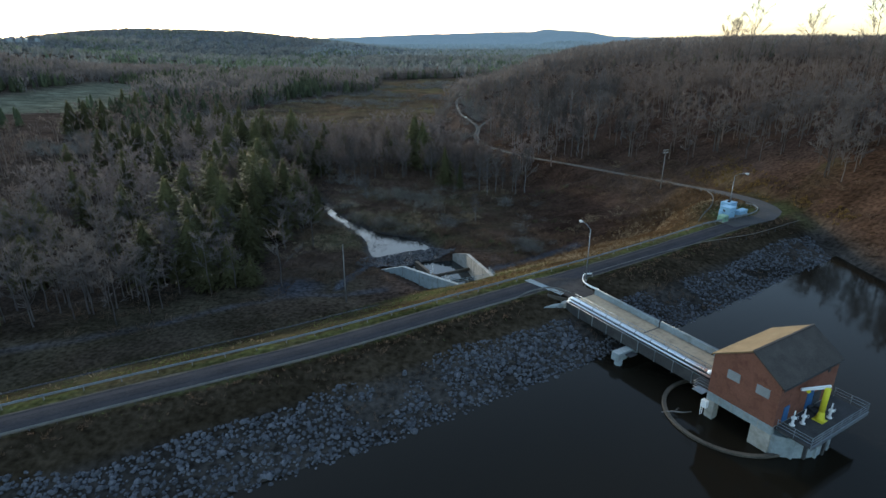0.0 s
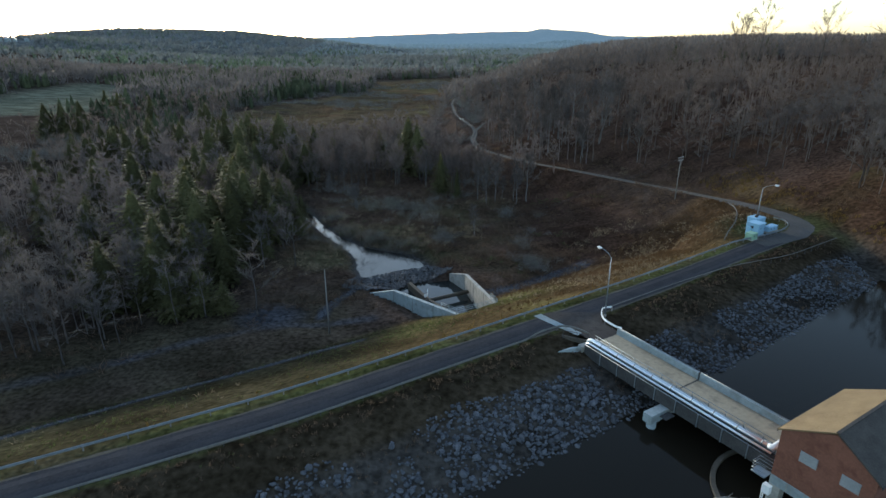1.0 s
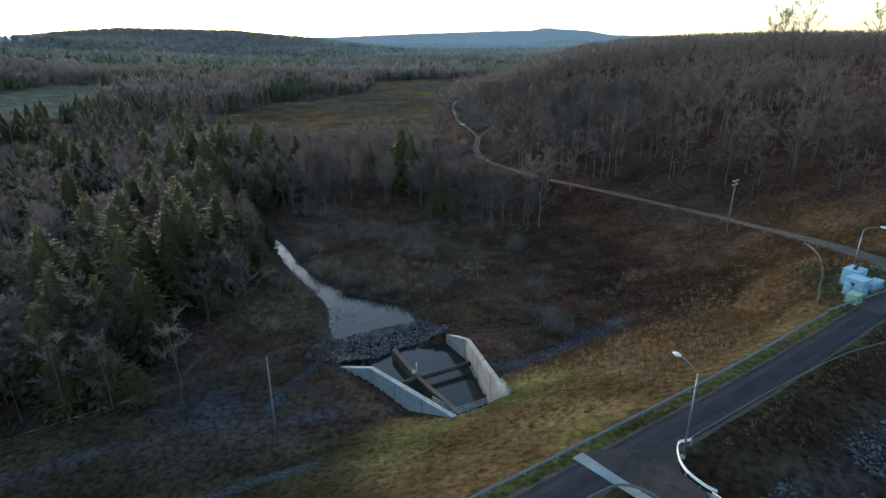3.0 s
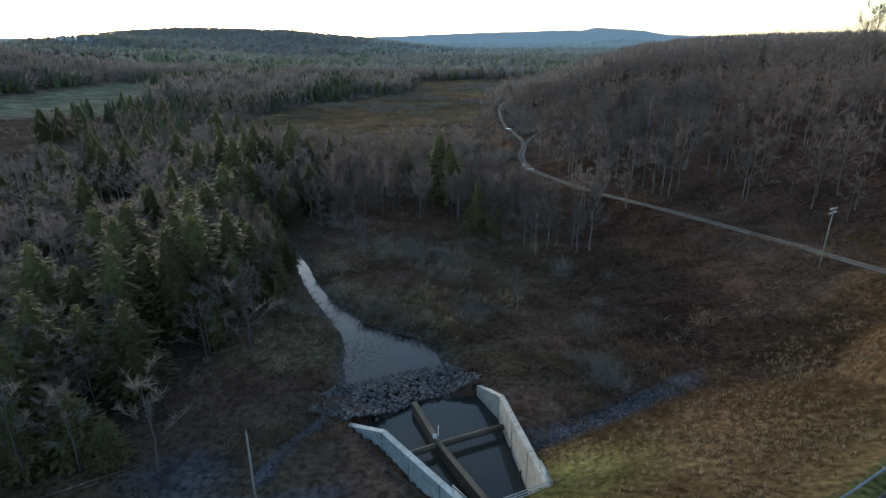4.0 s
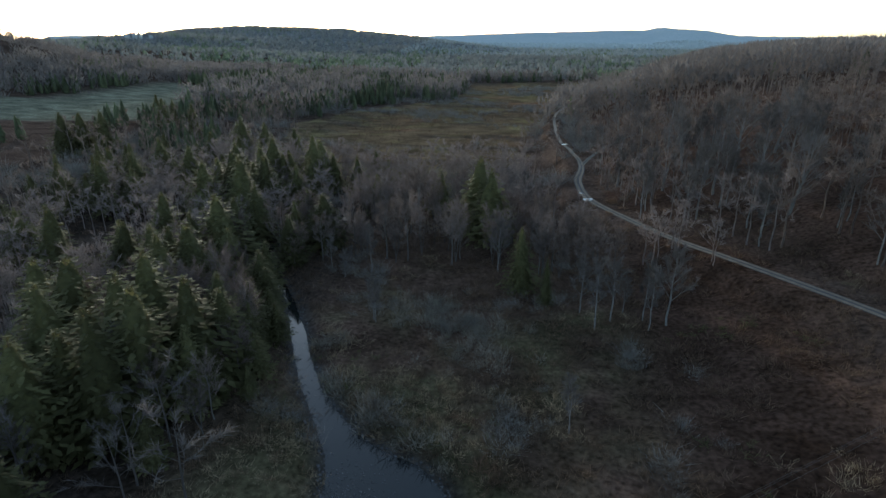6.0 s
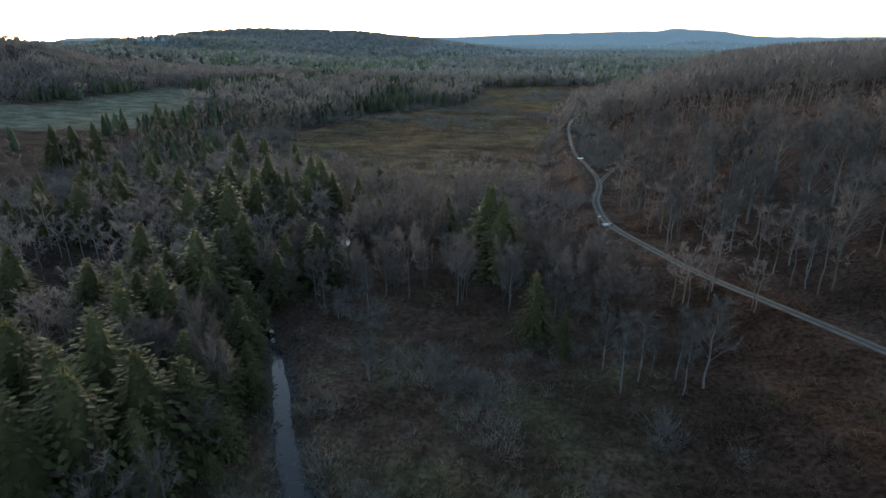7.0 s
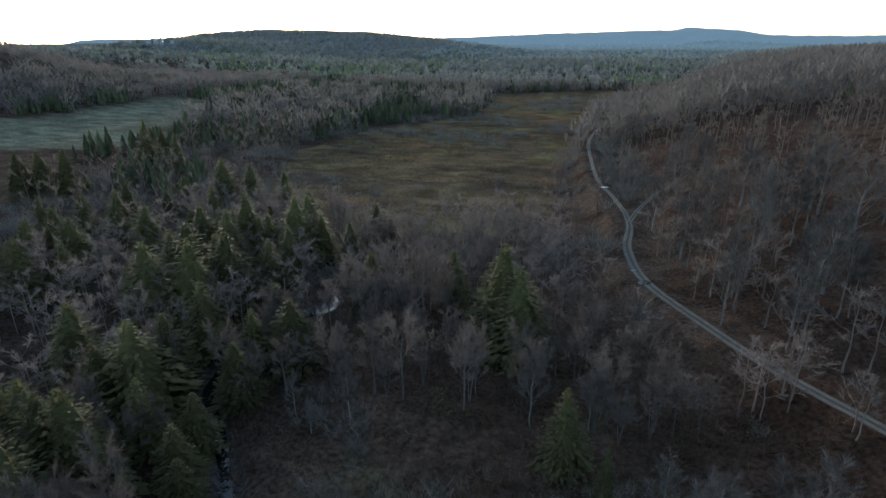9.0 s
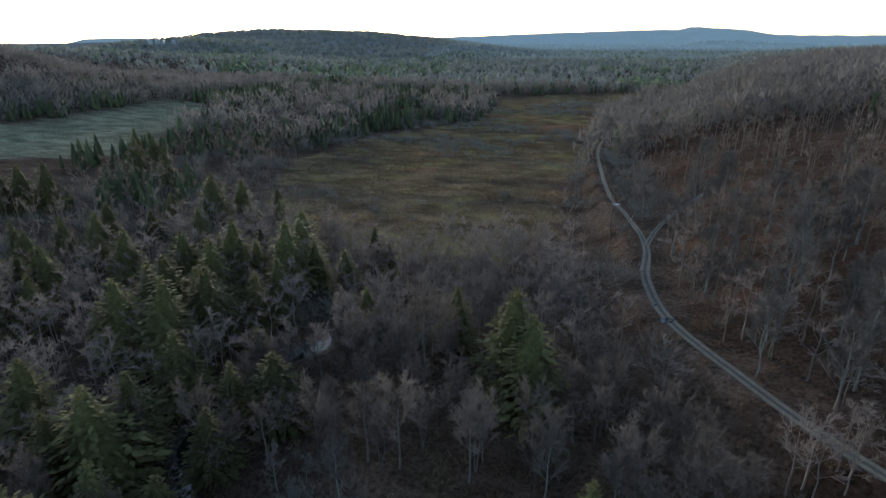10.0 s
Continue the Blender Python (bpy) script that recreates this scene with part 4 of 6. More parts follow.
for (ax, ay), (bx, by) in zip(ring_pts, ring_pts[1:]):
    n = max(2, int(math.hypot(bx - ax, by - ay) / 1.6))
    for z in (0.36, 0.7, 1.05):
        part("platform_rail", tube_mesh("platform_rail", [(ax, ay, z), (bx, by, z)], 0.032, galvanised, 6), house)
    for k in range(n + 1):
        x, y = ax + (bx - ax) * k / n, ay + (by - ay) * k / n
        part("platform_post", tube_mesh("platform_post", [(x, y, -0.1), (x, y, 1.08)], 0.035, galvanised, 6), house)
# small balcony, ladder and white box by the bridge corner
for z in (-0.15, 0.2, 0.55, 0.9):
    part("cage_rail", tube_mesh("cage_rail", [(X0 + 0.2, YB + 0.1, z), (X0 + 0.2, YB + 1.3, z), (X0 - 0.9, YB + 1.3, z), (X0 - 0.9, YB + 0.1, z)], 0.03, galvanised, 5), house)
part("cage_floor", box_mesh("cage_floor", (X0 - 0.95, YB + 0.05, -0.25), (X0 + 0.25, YB + 1.35, -0.17), galvanised, 0.01), house)
part("meter_box", box_mesh("meter_box", (X0 - 0.45, YB - 0.4, -2.1), (X0 + 0.1, YB + 0.3, -1.2), white_paint, 0.03), house, "white box on the column")
for x in (X0 - 0.35, X0 + 0.05):
    part("ladder_rail", tube_mesh("ladder_rail", [(x, YB + 0.25, -5.2), (x, YB + 0.25, -2.0)], 0.035, white_paint, 5), house)
for k in range(10):
    z = -5.0 + 0.3 * k
    part("ladder_rung", tube_mesh("ladder_rung", [(X0 - 0.35, YB + 0.25, z), (X0 + 0.05, YB + 0.25, z)], 0.02, white_paint, 5), house)
part("drain_pipe", tube_mesh("drain_pipe", [(X0 + 1.4, YB + 0.15, -1.0), (X0 + 1.4, YB + 0.15, -4.0)], 0.12, white_paint, 8), house)

crane = thing("jib_crane", "yellow steel jib crane on the gatehouse platform", "jib crane", FR @ Matrix.Translation((-2.7, -34.1, -0.02)))
part("base_plate", box_mesh("base_plate", (-0.55, -0.55, 0), (0.55, 0.55, 0.06), yellow_paint, 0.02), crane)
part("foot", tube_mesh("foot", [(0, 0, 0.05), (0, 0, 0.35), (0, 0, 1.2)], [0.52, 0.4, 0.27], yellow_paint, 10), crane)
part("mast", tube_mesh("mast", [(0, 0, 0.9), (0, 0, 3.9)], [0.28, 0.3], yellow_paint, 12), crane)
part("jib", extrude_mesh("jib", [(0.45, -0.09, 3.75), (0.45, -0.09, 4.1), (-2.6, 1.2, 4.0), (-2.6, 1.2, 3.78)], (0.08, 0.19, 0), white_paint), crane, "pale jib beam")
part("hoist", box_mesh("hoist", (-2.0, 0.75, 3.5), (-1.7, 1.05, 3.8), yellow_paint, 0.03), crane)


def gate_stem(x, y):
    ob = thing("gate_stem", "white gate operator stand with a tall stem cover", "gate operator", FR @ Matrix.Translation((x, y, -0.02)), "gate operators on the platform")
    part("pedestal", tube_mesh("pedestal", [(0, 0, 0), (0, 0, 0.08), (0, 0, 0.1), (0, 0, 0.8)], [0.28, 0.28, 0.14, 0.12], white_paint, 10), ob)
    part("gearbox", box_mesh("gearbox", (-0.2, -0.2, 0.75), (0.2, 0.2, 1.05), white_paint, 0.05), ob)
    part("stem_cover", tube_mesh("stem_cover", [(0, 0, 1.0), (0, 0, 1.75)], 0.075, white_paint, 8), ob)
    w = part("handwheel", tube_mesh("handwheel", [(0.3 + 0.2 * math.cos(a), -0.22, 0.9 + 0.2 * math.sin(a)) for a in np.linspace(0, 2 * math.pi, 13)], 0.02, white_paint, 5), ob)
    part("spindle", tube_mesh("spindle", [(0.3, 0, 0.9), (0.3, -0.22, 0.9)], 0.025, white_paint, 5), w)


gate_stem(-6.0, -33.1)
gate_stem(-4.8, -33.5)
gate_stem(-1.4, -34.4)
coil = thing("hose_coil", "dark coiled hose on the gatehouse platform", "hose", FR @ Matrix.Translation((-1.6, -33.2, -0.02)))
part("coil", tube_mesh("coil", [((0.75 + 0.05 * (k % 3)) * math.cos(k * 0.42), (0.75 + 0.05 * (k % 3)) * math.sin(k * 0.42), 0.08 + k * 0.006) for k in range(60)], 0.06, steel_dark, 5), coil)

# round sill of the tower standing just out of the water
cx, cy, rr = -5.6, -26.3, 7.0
arc = [(cx + rr * math.cos(a), cy + rr * math.sin(a)) for a in np.linspace(radians(60), radians(268), 44)]
sill = tagged(new("intake_sill"), "curved concrete sill wall just above the dark water", "sill wall")
sill.matrix_basis = FR
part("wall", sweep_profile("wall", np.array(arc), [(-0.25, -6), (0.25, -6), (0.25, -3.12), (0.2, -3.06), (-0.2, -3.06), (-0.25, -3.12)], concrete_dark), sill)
log = thing("driftwood", "bare driftwood branch lying across the sill", "driftwood", FR @ pose(-10.9, -23.2, -2.98, 0, 0, -34))
part("branch", tube_mesh("branch", [(-1.6, 0, 0.02), (-0.4, 0.1, 0.1), (0.8, 0, 0.06), (1.9, 0.25, 0.02)], [0.03, 0.09, 0.07, 0.03], bark_pale, 6), log)
part("twig", tube_mesh("twig", [(-0.2, 0.1, 0.1), (0.5, 0.6, 0.2)], [0.04, 0.015], bark_pale, 5), log)

# ---- cabinets on the island ----
ISL = pose(63.2, 119.9, 0, 0, 0, 31)


def cabinet(lo, hi, mat, label, roof, doors=1):
    ob = thing("equipment_cabinet", label, "equipment cabinet", ISL, "cabinets on the island")
    part("body", box_mesh("body", lo, hi, mat, 0.03), ob)
    part("plinth", box_mesh("plinth", (lo[0] - 0.12, lo[1] - 0.12, -0.3), (hi[0] + 0.12, hi[1] + 0.12, lo[2]), concrete, 0.02), ob)
    part("roof", box_mesh("roof", (lo[0] - roof, lo[1] - roof, hi[2]), (hi[0] + roof, hi[1] + roof, hi[2] + 0.12), blue_paint if mat == blue_paint else mat, 0.03), ob)
    w = (hi[0] - lo[0]) / doors
    for k in range(doors):
        d = part("door", box_mesh("door", (lo[0] + w * k + 0.08, lo[1] - 0.03, lo[2] + 0.1), (lo[0] + w * (k + 1) - 0.08, lo[1] + 0.02, hi[2] - 0.1), mat, 0.01), ob)
        part("handle", box_mesh("handle", (lo[0] + w * (k + 1) - 0.3, lo[1] - 0.08, (lo[2] + hi[2]) / 2), (lo[0] + w * (k + 1) - 0.22, lo[1] - 0.03, (lo[2] + hi[2]) / 2 + 0.3), steel_dark, 0.01), d)
    return ob


shed = cabinet((-2.3, -1.3, 0.15), (-0.1, 0.9, 2.4), blue_paint, "light blue steel cabinet with a flat overhanging roof", 0.16, 2)
part("window", box_mesh("window", (-2.33, -0.3, 1.4), (-2.28, 0.3, 1.9), steel_dark, 0.01), shed)
gen = cabinet((0.5, 0.6, 0.2), (3.2, 2.8, 2.5), blue_paint, "tall light blue generator enclosure with an exhaust", 0.05, 2)
part("exhaust", tube_mesh("exhaust", [(1.3, 1.6, 2.6), (1.6, 1.6, 2.85), (2.6, 1.8, 3.1)], [0.3, 0.28, 0.2], steel_dark, 8), gen, "dark rusty exhaust silencer")
tank = cabinet((1.4, -1.4, 0.3), (4.4, -0.1, 1.15), blue_paint, "low light blue fuel tank cabinet", 0.04, 3)
part("filler", tube_mesh("filler", [(2.4, -0.8, 1.2), (2.4, -0.8, 1.5)], 0.1, white_paint, 8), tank)
cabinet((-5.4, -2.2, 0.1), (-3.7, -0.7, 1.25), green_box_paint, "pale green transformer box beside the cabinets", 0.03, 2)
side_box = thing("meter_box", "small pale blue box on the cabinet wall", "meter box", ISL)
part("box", box_mesh("box", (-2.75, 0.0, 0.0), (-2.38, 0.9, 1.7), blue_paint, 0.05), side_box)

# ---- outlet basin below the dam ----
basin = thing("outlet_basin", "concrete stilling basin with flared walls at the foot of the dam", "outlet basin")


def wall_run(name, pts, thick, bottom, mat, label=""):
    """A wall through plan points with its own top heights."""
    p = [Vector(q) for q in pts]
    v, f = [], []
    for i, q in enumerate(p):
        d = (p[min(i + 1, len(p) - 1)] - p[max(i - 1, 0)])
        n = Vector((d.y, -d.x, 0)).normalized() * thick / 2
        v += [(*(q - n).xy, bottom), (*(q - n).xy, q.z), (*(q + n).xy, q.z), (*(q + n).xy, bottom)]
    for i in range(len(p) - 1):
        f += [(i * 4 + k, i * 4 + (k + 1) % 4, i * 4 + 4 + (k + 1) % 4, i * 4 + 4 + k) for k in range(4)]
    f += [(3, 2, 1, 0), tuple(len(p) * 4 - 4 + k for k in range(4))]
    me = mesh_of(name, v, f, mat)
    bm = bmesh.new()
    bm.from_mesh(me)
    bmesh.ops.recalc_face_normals(bm, faces=bm.faces)
    bm.to_mesh(me)
    bm.free()
    return part(name, me, basin, label)


LW = [(3.2, 102.0, -8.4), (-8.9, 116.4, -10.5), (-14.7, 121.0, -13.3)]
RW = [(10.5, 106.9, -8.9), (5.85, 125.8, -11.2), (2.7, 131.3, -13.3)]
wall_run("wing_wall", LW, 0.75, -18, concrete_pale, "pale blue-grey concrete wing wall")
wall_run("wing_wall", RW, 0.75, -18, concrete, "cream stained concrete wing wall")
wall_run("head_wall", [(2.9, 102.1, -10.4), (10.6, 106.8, -10.4)], 0.7, -18, concrete)
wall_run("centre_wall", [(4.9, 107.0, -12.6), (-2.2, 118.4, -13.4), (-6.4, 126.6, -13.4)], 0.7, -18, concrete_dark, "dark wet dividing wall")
part("strut", tube_mesh("strut", [(-8.6, 114.6, -13.8), (-2.2, 118.3, -13.8)], 0.42, concrete_dark, 10), basin)
part("strut", tube_mesh("strut", [(-2.2, 118.3, -13.8), (6.1, 122.6, -13.8)], 0.42, concrete_dark, 10), basin)
for a in ((LW[0], LW[1]), (RW[0], RW[1])):
    for k in (0.33, 0.66, 0.985):
        x, y = a[0][0] + (a[1][0] - a[0][0]) * k, a[0][1] + (a[1][1] - a[0][1]) * k
        z = a[0][2] + (a[1][2] - a[0][2]) * k
        part("wall_joint", box_mesh("wall_joint", (-0.41, -0.03, -18), (0.41, 0.03, z + 0.01), concrete_dark, 0), basin, m=pose(x, y, 0, 0, 0, math.degrees(math.atan2(a[1][1] - a[0][1], a[1][0] - a[0][0])) + 90) @ Matrix.Translation((0, 0, 0)))
part("gauge_post", tube_mesh("gauge_post", [(-2.4, 119.6, -14), (-2.3, 119.4, -11.6)], 0.06, white_paint, 6), basin, "white gauge post")
part("gauge_board", box_mesh("gauge_board", (-3.0, 119.0, -13.4), (-2.5, 119.1, -12.7), white_paint, 0.02), basin)
basin_rail = thing("basin_railing", "weathered pipe railing round the top of the outlet basin", "railing")
rail_pts = [(0.4, 105.2, -8.85), (3.0, 102.0, -8.4), (10.6, 106.7, -8.9), (9.7, 110.0, -9.25)]
for a, b in zip(rail_pts, rail_pts[1:]):
    for z in (0.4, 0.75, 1.1):
        part("rail", tube_mesh("rail", [(a[0], a[1], a[2] + z), (b[0], b[1], b[2] + z)], 0.045, concrete_pale, 6), basin_rail)
    n = max(2, int(math.hypot(b[0] - a[0], b[1] - a[1]) / 1.8))
    for k in range(n + (b == rail_pts[-1])):
        q = [a[i] + (b[i] - a[i]) * k / n for i in range(3)]
        part("post", tube_mesh("post", [(q[0], q[1], q[2] - 0.8), (q[0], q[1], q[2] + 1.12)], 0.05, concrete_pale, 6), basin_rail)

# ---- trees ----


class Soup:
    """Collects triangles."""

    def __init__(self):
        self.v, self.f, self.n = [], [], 0

    def add(self, v, f):
        v, f = np.asarray(v, float).reshape(-1, 3), np.asarray(f, int)
        self.v.append(v), self.f.append(f + self.n)
        self.n += len(v)

    def tris(self, t):
        """Loose triangles, an array of n x 3 x 3."""
        t = np.asarray(t, float).reshape(-1, 3)
        self.add(t, np.arange(len(t)).reshape(-1, 3))

    def tube(self, pts, radii, sides):
        v, f = tube_data(pts, radii, sides, cap=False)
        f = np.array(f)
        self.add([tuple(p) for p in v], np.vstack([f[:, [0, 1, 2]], f[:, [0, 2, 3]]]))

    def arrays(self):
        return np.vstack(self.v), np.vstack(self.f)


def unit(a):
    return a / np.maximum(np.linalg.norm(a, axis=-1, keepdims=True), 1e-9)


def blades(base, way, length, width, r):
    """Thin triangles from base points along ways."""
    way = unit(way)
    side = unit(np.cross(way, r.normal(size=way.shape))) * np.reshape(width, (-1, 1)) / 2
    return np.stack([base - side, base + side, base + way * np.reshape(length, (-1, 1))], 1)


def conifer(h, spread, seed, levels=30, arms=13, sprays=4, bare=0.06, big=1.0):
    """Trunk and crown arrays of a needle tree: a dense tapering crown of drooping boughs round a dark core, with a slim pointed tip."""
    r = np.random.default_rng(seed)
    trunk, crown = Soup(), Soup()
    lean = r.normal(0, 0.008, 2) * h
    trunk.tube([(0, 0, -0.8), (lean[0] * 0.4, lean[1] * 0.4, h * 0.45), (lean[0], lean[1], h * 0.97)], [h * 0.017, h * 0.011, 0.02], 5)

    def reach_at(t):
        return spread * (1 - t ** 1.15) ** 0.85 * (0.62 + 0.38 * min(1, (t - bare) * 5 + 0.1))

    # the inner mass of shaded needles
    ring, tiers = 7, 7
    core = np.zeros((tiers, ring, 3))
    for i in range(tiers):
        t = bare + (0.93 - bare) * i / (tiers - 1)
        for k in range(ring):
            a = 6.283 * k / ring + 0.4 * i
            q = reach_at(t) * r.uniform(0.42, 0.68)
            core[i, k] = (lean[0] * t + q * math.cos(a), lean[1] * t + q * math.sin(a), h * t + r.normal(0, 0.02 * h))
    k = np.arange(tiers * ring).reshape(tiers, ring)
    n = np.roll(k, -1, 1)
    crown.add(core.reshape(-1, 3), np.concatenate([np.stack([k[:-1], n[:-1], n[1:]], -1).reshape(-1, 3), np.stack([k[:-1], n[1:], k[1:]], -1).reshape(-1, 3)]))
    # some sides of the crown reach further than others
    lobe, turn = r.uniform(0.05, 0.16), r.uniform(0, 6.28, 3)
    for i in range(levels):
        t = bare + (1 - bare) * (max(i + r.uniform(-0.3, 0.3), 0) / levels) ** 0.92
        t = min(max(t, bare), 0.985)
        n = max(4, int(arms * (0.35 + 0.65 * (1 - t)) + 0.5))
        for a in np.linspace(0, 2 * math.pi, n, endpoint=False) + r.uniform(0, 6.28):
            a += r.normal(0, 0.16)
            ln = reach_at(t) * (r.uniform(0.78, 1.12) + lobe * math.sin(2 * a + turn[0] + 5 * t) + 0.5 * lobe * math.sin(5 * a + turn[1] + 17 * t)) + 0.12
            rise = 0.30 - 0.5 * (1 - t) + r.normal(0, 0.08)
            out = np.array((math.cos(a), math.sin(a), rise))
            root = np.array((lean[0] * t, lean[1] * t, h * t))
            k = max(1, int(sprays * (0.5 + 0.5 * (1 - t)) + 0.5))
            s = np.linspace(0.5, 0.97, k)[:, None] + r.normal(0, 0.04, (k, 1))
            p = root + out * ln * s
            p[:, 2] -= 0.14 * ln * s[:, 0] ** 2
            p += r.normal(0, 0.03 * ln + 0.03, p.shape)
            w = (0.085 * ln + 0.27) * r.uniform(0.7, 1.25, k) * (h / 18) ** 0.5 * big
            along_ = unit(out + np.stack([r.normal(0, 0.3, k), r.normal(0, 0.3, k), r.uniform(-0.55, 0.05, k)], 1))
            across = unit(np.array((-math.sin(a), math.cos(a), 0.0)) + r.normal(0, 0.25, (k, 3))) * w[:, None] * 0.55
            tip = p + along_ * (w * r.uniform(0.9, 1.4, k))[:, None]
            back = p - along_ * (w * 0.75)[:, None]
            crown.tris(np.stack([p - across, p + across, tip], 1))
            crown.tris(np.stack([p + across, p - across, back], 1))
    top = np.array((lean[0], lean[1], h))
    crown.tris(blades(np.repeat(top[None] - (0, 0, h * 0.06), 7, 0) + r.normal(0, 0.07, (7, 3)), np.stack([r.normal(0, .22, 7), r.normal(0, .22, 7), np.ones(7)], 1), r.uniform(0.6, 1.0, 7) * h * 0.06, np.full(7, 0.2 * big), r))
    return trunk.arrays(), crown.arrays()


def bare_tree(h, spread, seed, limbs=12, subs=6, twigs=1900, stems=1, thick=1.0, twig_w=0.052, sides=5):
    """Trunk with limbs, and a crown of fine twigs, of a leafless broadleaf tree."""
    r = np.random.default_rng(seed)
    wood, crown = Soup(), Soup()
    ends, ways, spurs = [], [], []
    for st in range(stems):
        a0 = r.uniform(0, 6.28)
        tilt = (0.02 if stems == 1 else 0.14) * h
        off = np.array((math.cos(a0), math.sin(a0), 0)) * tilt
        ht = h * r.uniform(0.85, 1.0)
        rad = h * 0.013 * thick / math.sqrt(stems)
        zs = np.array((-0.8, 0.12 * ht, 0.35 * ht, 0.6 * ht, 0.82 * ht, ht))
        pts = [(off * (z / ht) + np.array((*r.normal(0, 0.008 * h, 2), z))) for z in zs]
        wood.tube(pts, [rad * 1.35, rad, rad * 0.85, rad * 0.6, rad * 0.3, 0.015], sides)
        pts = np.array(pts)
        for i in range(limbs):
            t = 0.32 + 0.6 * (i + r.uniform(0, 0.8)) / limbs
            root = np.array([np.interp(t * ht, zs, pts[:, k]) for k in range(3)])
            a = i * 2.4 + r.uniform(-0.5, 0.5)
            up = 0.75 + 0.8 * t + r.normal(0, 0.15)
            out = unit(np.array((math.cos(a), math.sin(a), up)))
            ln = spread * (1.25 - 0.75 * t) * r.uniform(0.75, 1.2)
            mid = root + out * ln * 0.5 + r.normal(0, 0.05 * ln, 3)
            end = root + out * ln + np.array((0, 0, 0.12 * ln)) + r.normal(0, 0.06 * ln, 3)
            lr = rad * (0.42 - 0.25 * t)
            wood.tube([root, mid, end], [lr, lr * 0.6, 0.012], 3)
            ends.append(end), ways.append(end - mid)
            for j in range(subs):
                s = r.uniform(0.3, 0.95)
                p = root + (mid - root) * s * 2 if s < 0.5 else mid + (end - mid) * (s - 0.5) * 2
                w = unit(out + r.normal(0, 0.55, 3) + (0, 0, 0.25))
                q = p + w * ln * r.uniform(0.25, 0.5)
                spurs.append((p, q - p, lr * 0.5 + 0.02))
                ends.append(q), ways.append(q - p)
    sp, sw = np.array([q[0] for q in spurs]), np.array([q[1] for q in spurs])
    wood.tris(blades(sp, sw, np.linalg.norm(sw, axis=1), np.array([q[2] for q in spurs]), r))
    ends, ways = np.array(ends), np.array(ways)
    pick = r.integers(0, len(ends), twigs)
    base = ends[pick] - ways[pick] * r.uniform(0, 0.95, (twigs, 1))
    way = unit(ways[pick]) + r.normal(0, 0.55, (twigs, 3)) + (0, 0, 0.2)
    crown.tris(blades(base, way, r.uniform(0.05, 0.105, twigs) * h, np.full(twigs, twig_w), r))
    return wood.arrays(), crown.arrays()


def shrub(seed, n=34, h=1.3, w=0.9, width=0.07, lean=0.8):
    r = np.random.default_rng(seed)
    base = np.stack([r.normal(0, w * 0.3, n), r.normal(0, w * 0.3, n), np.full(n, -0.1)], 1)
    way = np.stack([r.normal(0, lean, n), r.normal(0, lean, n), np.ones(n)], 1)
    base[n // 2:] += unit(way[n // 2:]) * r.uniform(0.2, 0.6, (n - n // 2, 1)) * h
    s = Soup()
    s.tris(blades(base, way, r.uniform(0.5, 1.0, n) * h, np.full(n, width), r))
    return s.arrays()


def clump(seed, n=12, slim=1.0, long=1.0):
    """A small far crown: ragged upright facets."""
    r = np.random.default_rng(seed)
    s = Soup()
    base = np.stack([r.normal(0, 0.22, n), r.normal(0, 0.22, n), r.uniform(0, 0.55 + 0.25 * (long < 1), n)], 1)
    way = np.stack([r.normal(0, 0.6, n), r.normal(0, 0.6, n), np.ones(n)], 1)
    s.tris(blades(base, way, r.uniform(0.35, 0.6, n) * long, r.uniform(0.18, 0.4, n) * slim, r))
    return s.arrays()


def scatter(name, kinds, places, mat, label, category, smooth=False):
    """One object of many small plants. places: x, y, z, height scale, width scale, turn."""
    vs, fs, n = [], [], 0
    pick = rng.integers(0, len(kinds), len(places))
    for k, (v, f) in enumerate(kinds):
        p = places[pick == k]
        if not len(p):
            continue
        c, s = np.cos(p[:, 5])[:, None], np.sin(p[:, 5])[:, None]
        x, y, z = v[None, :, 0] * p[:, 4, None], v[None, :, 1] * p[:, 4, None], v[None, :, 2] * p[:, 3, None]
        w = np.stack([x * c - y * s + p[:, 0, None], x * s + y * c + p[:, 1, None], z + p[:, 2, None]], -1)
        vs.append(w.reshape(-1, 3))
        fs.append((f[None] + (np.arange(len(p)) * len(v))[:, None, None] + n).reshape(-1, 3))
        n += w.shape[0] * w.shape[1]
    ob = new(name, mesh_of(name, np.vstack(vs), np.vstack(fs), mat))
    return tagged(ob, label, category, kind="stuff")


def places_of(x, y, hs, ws):
    return np.stack([x, y, land(x, y), hs, ws, rng.uniform(0, 6.28, len(x))], 1)


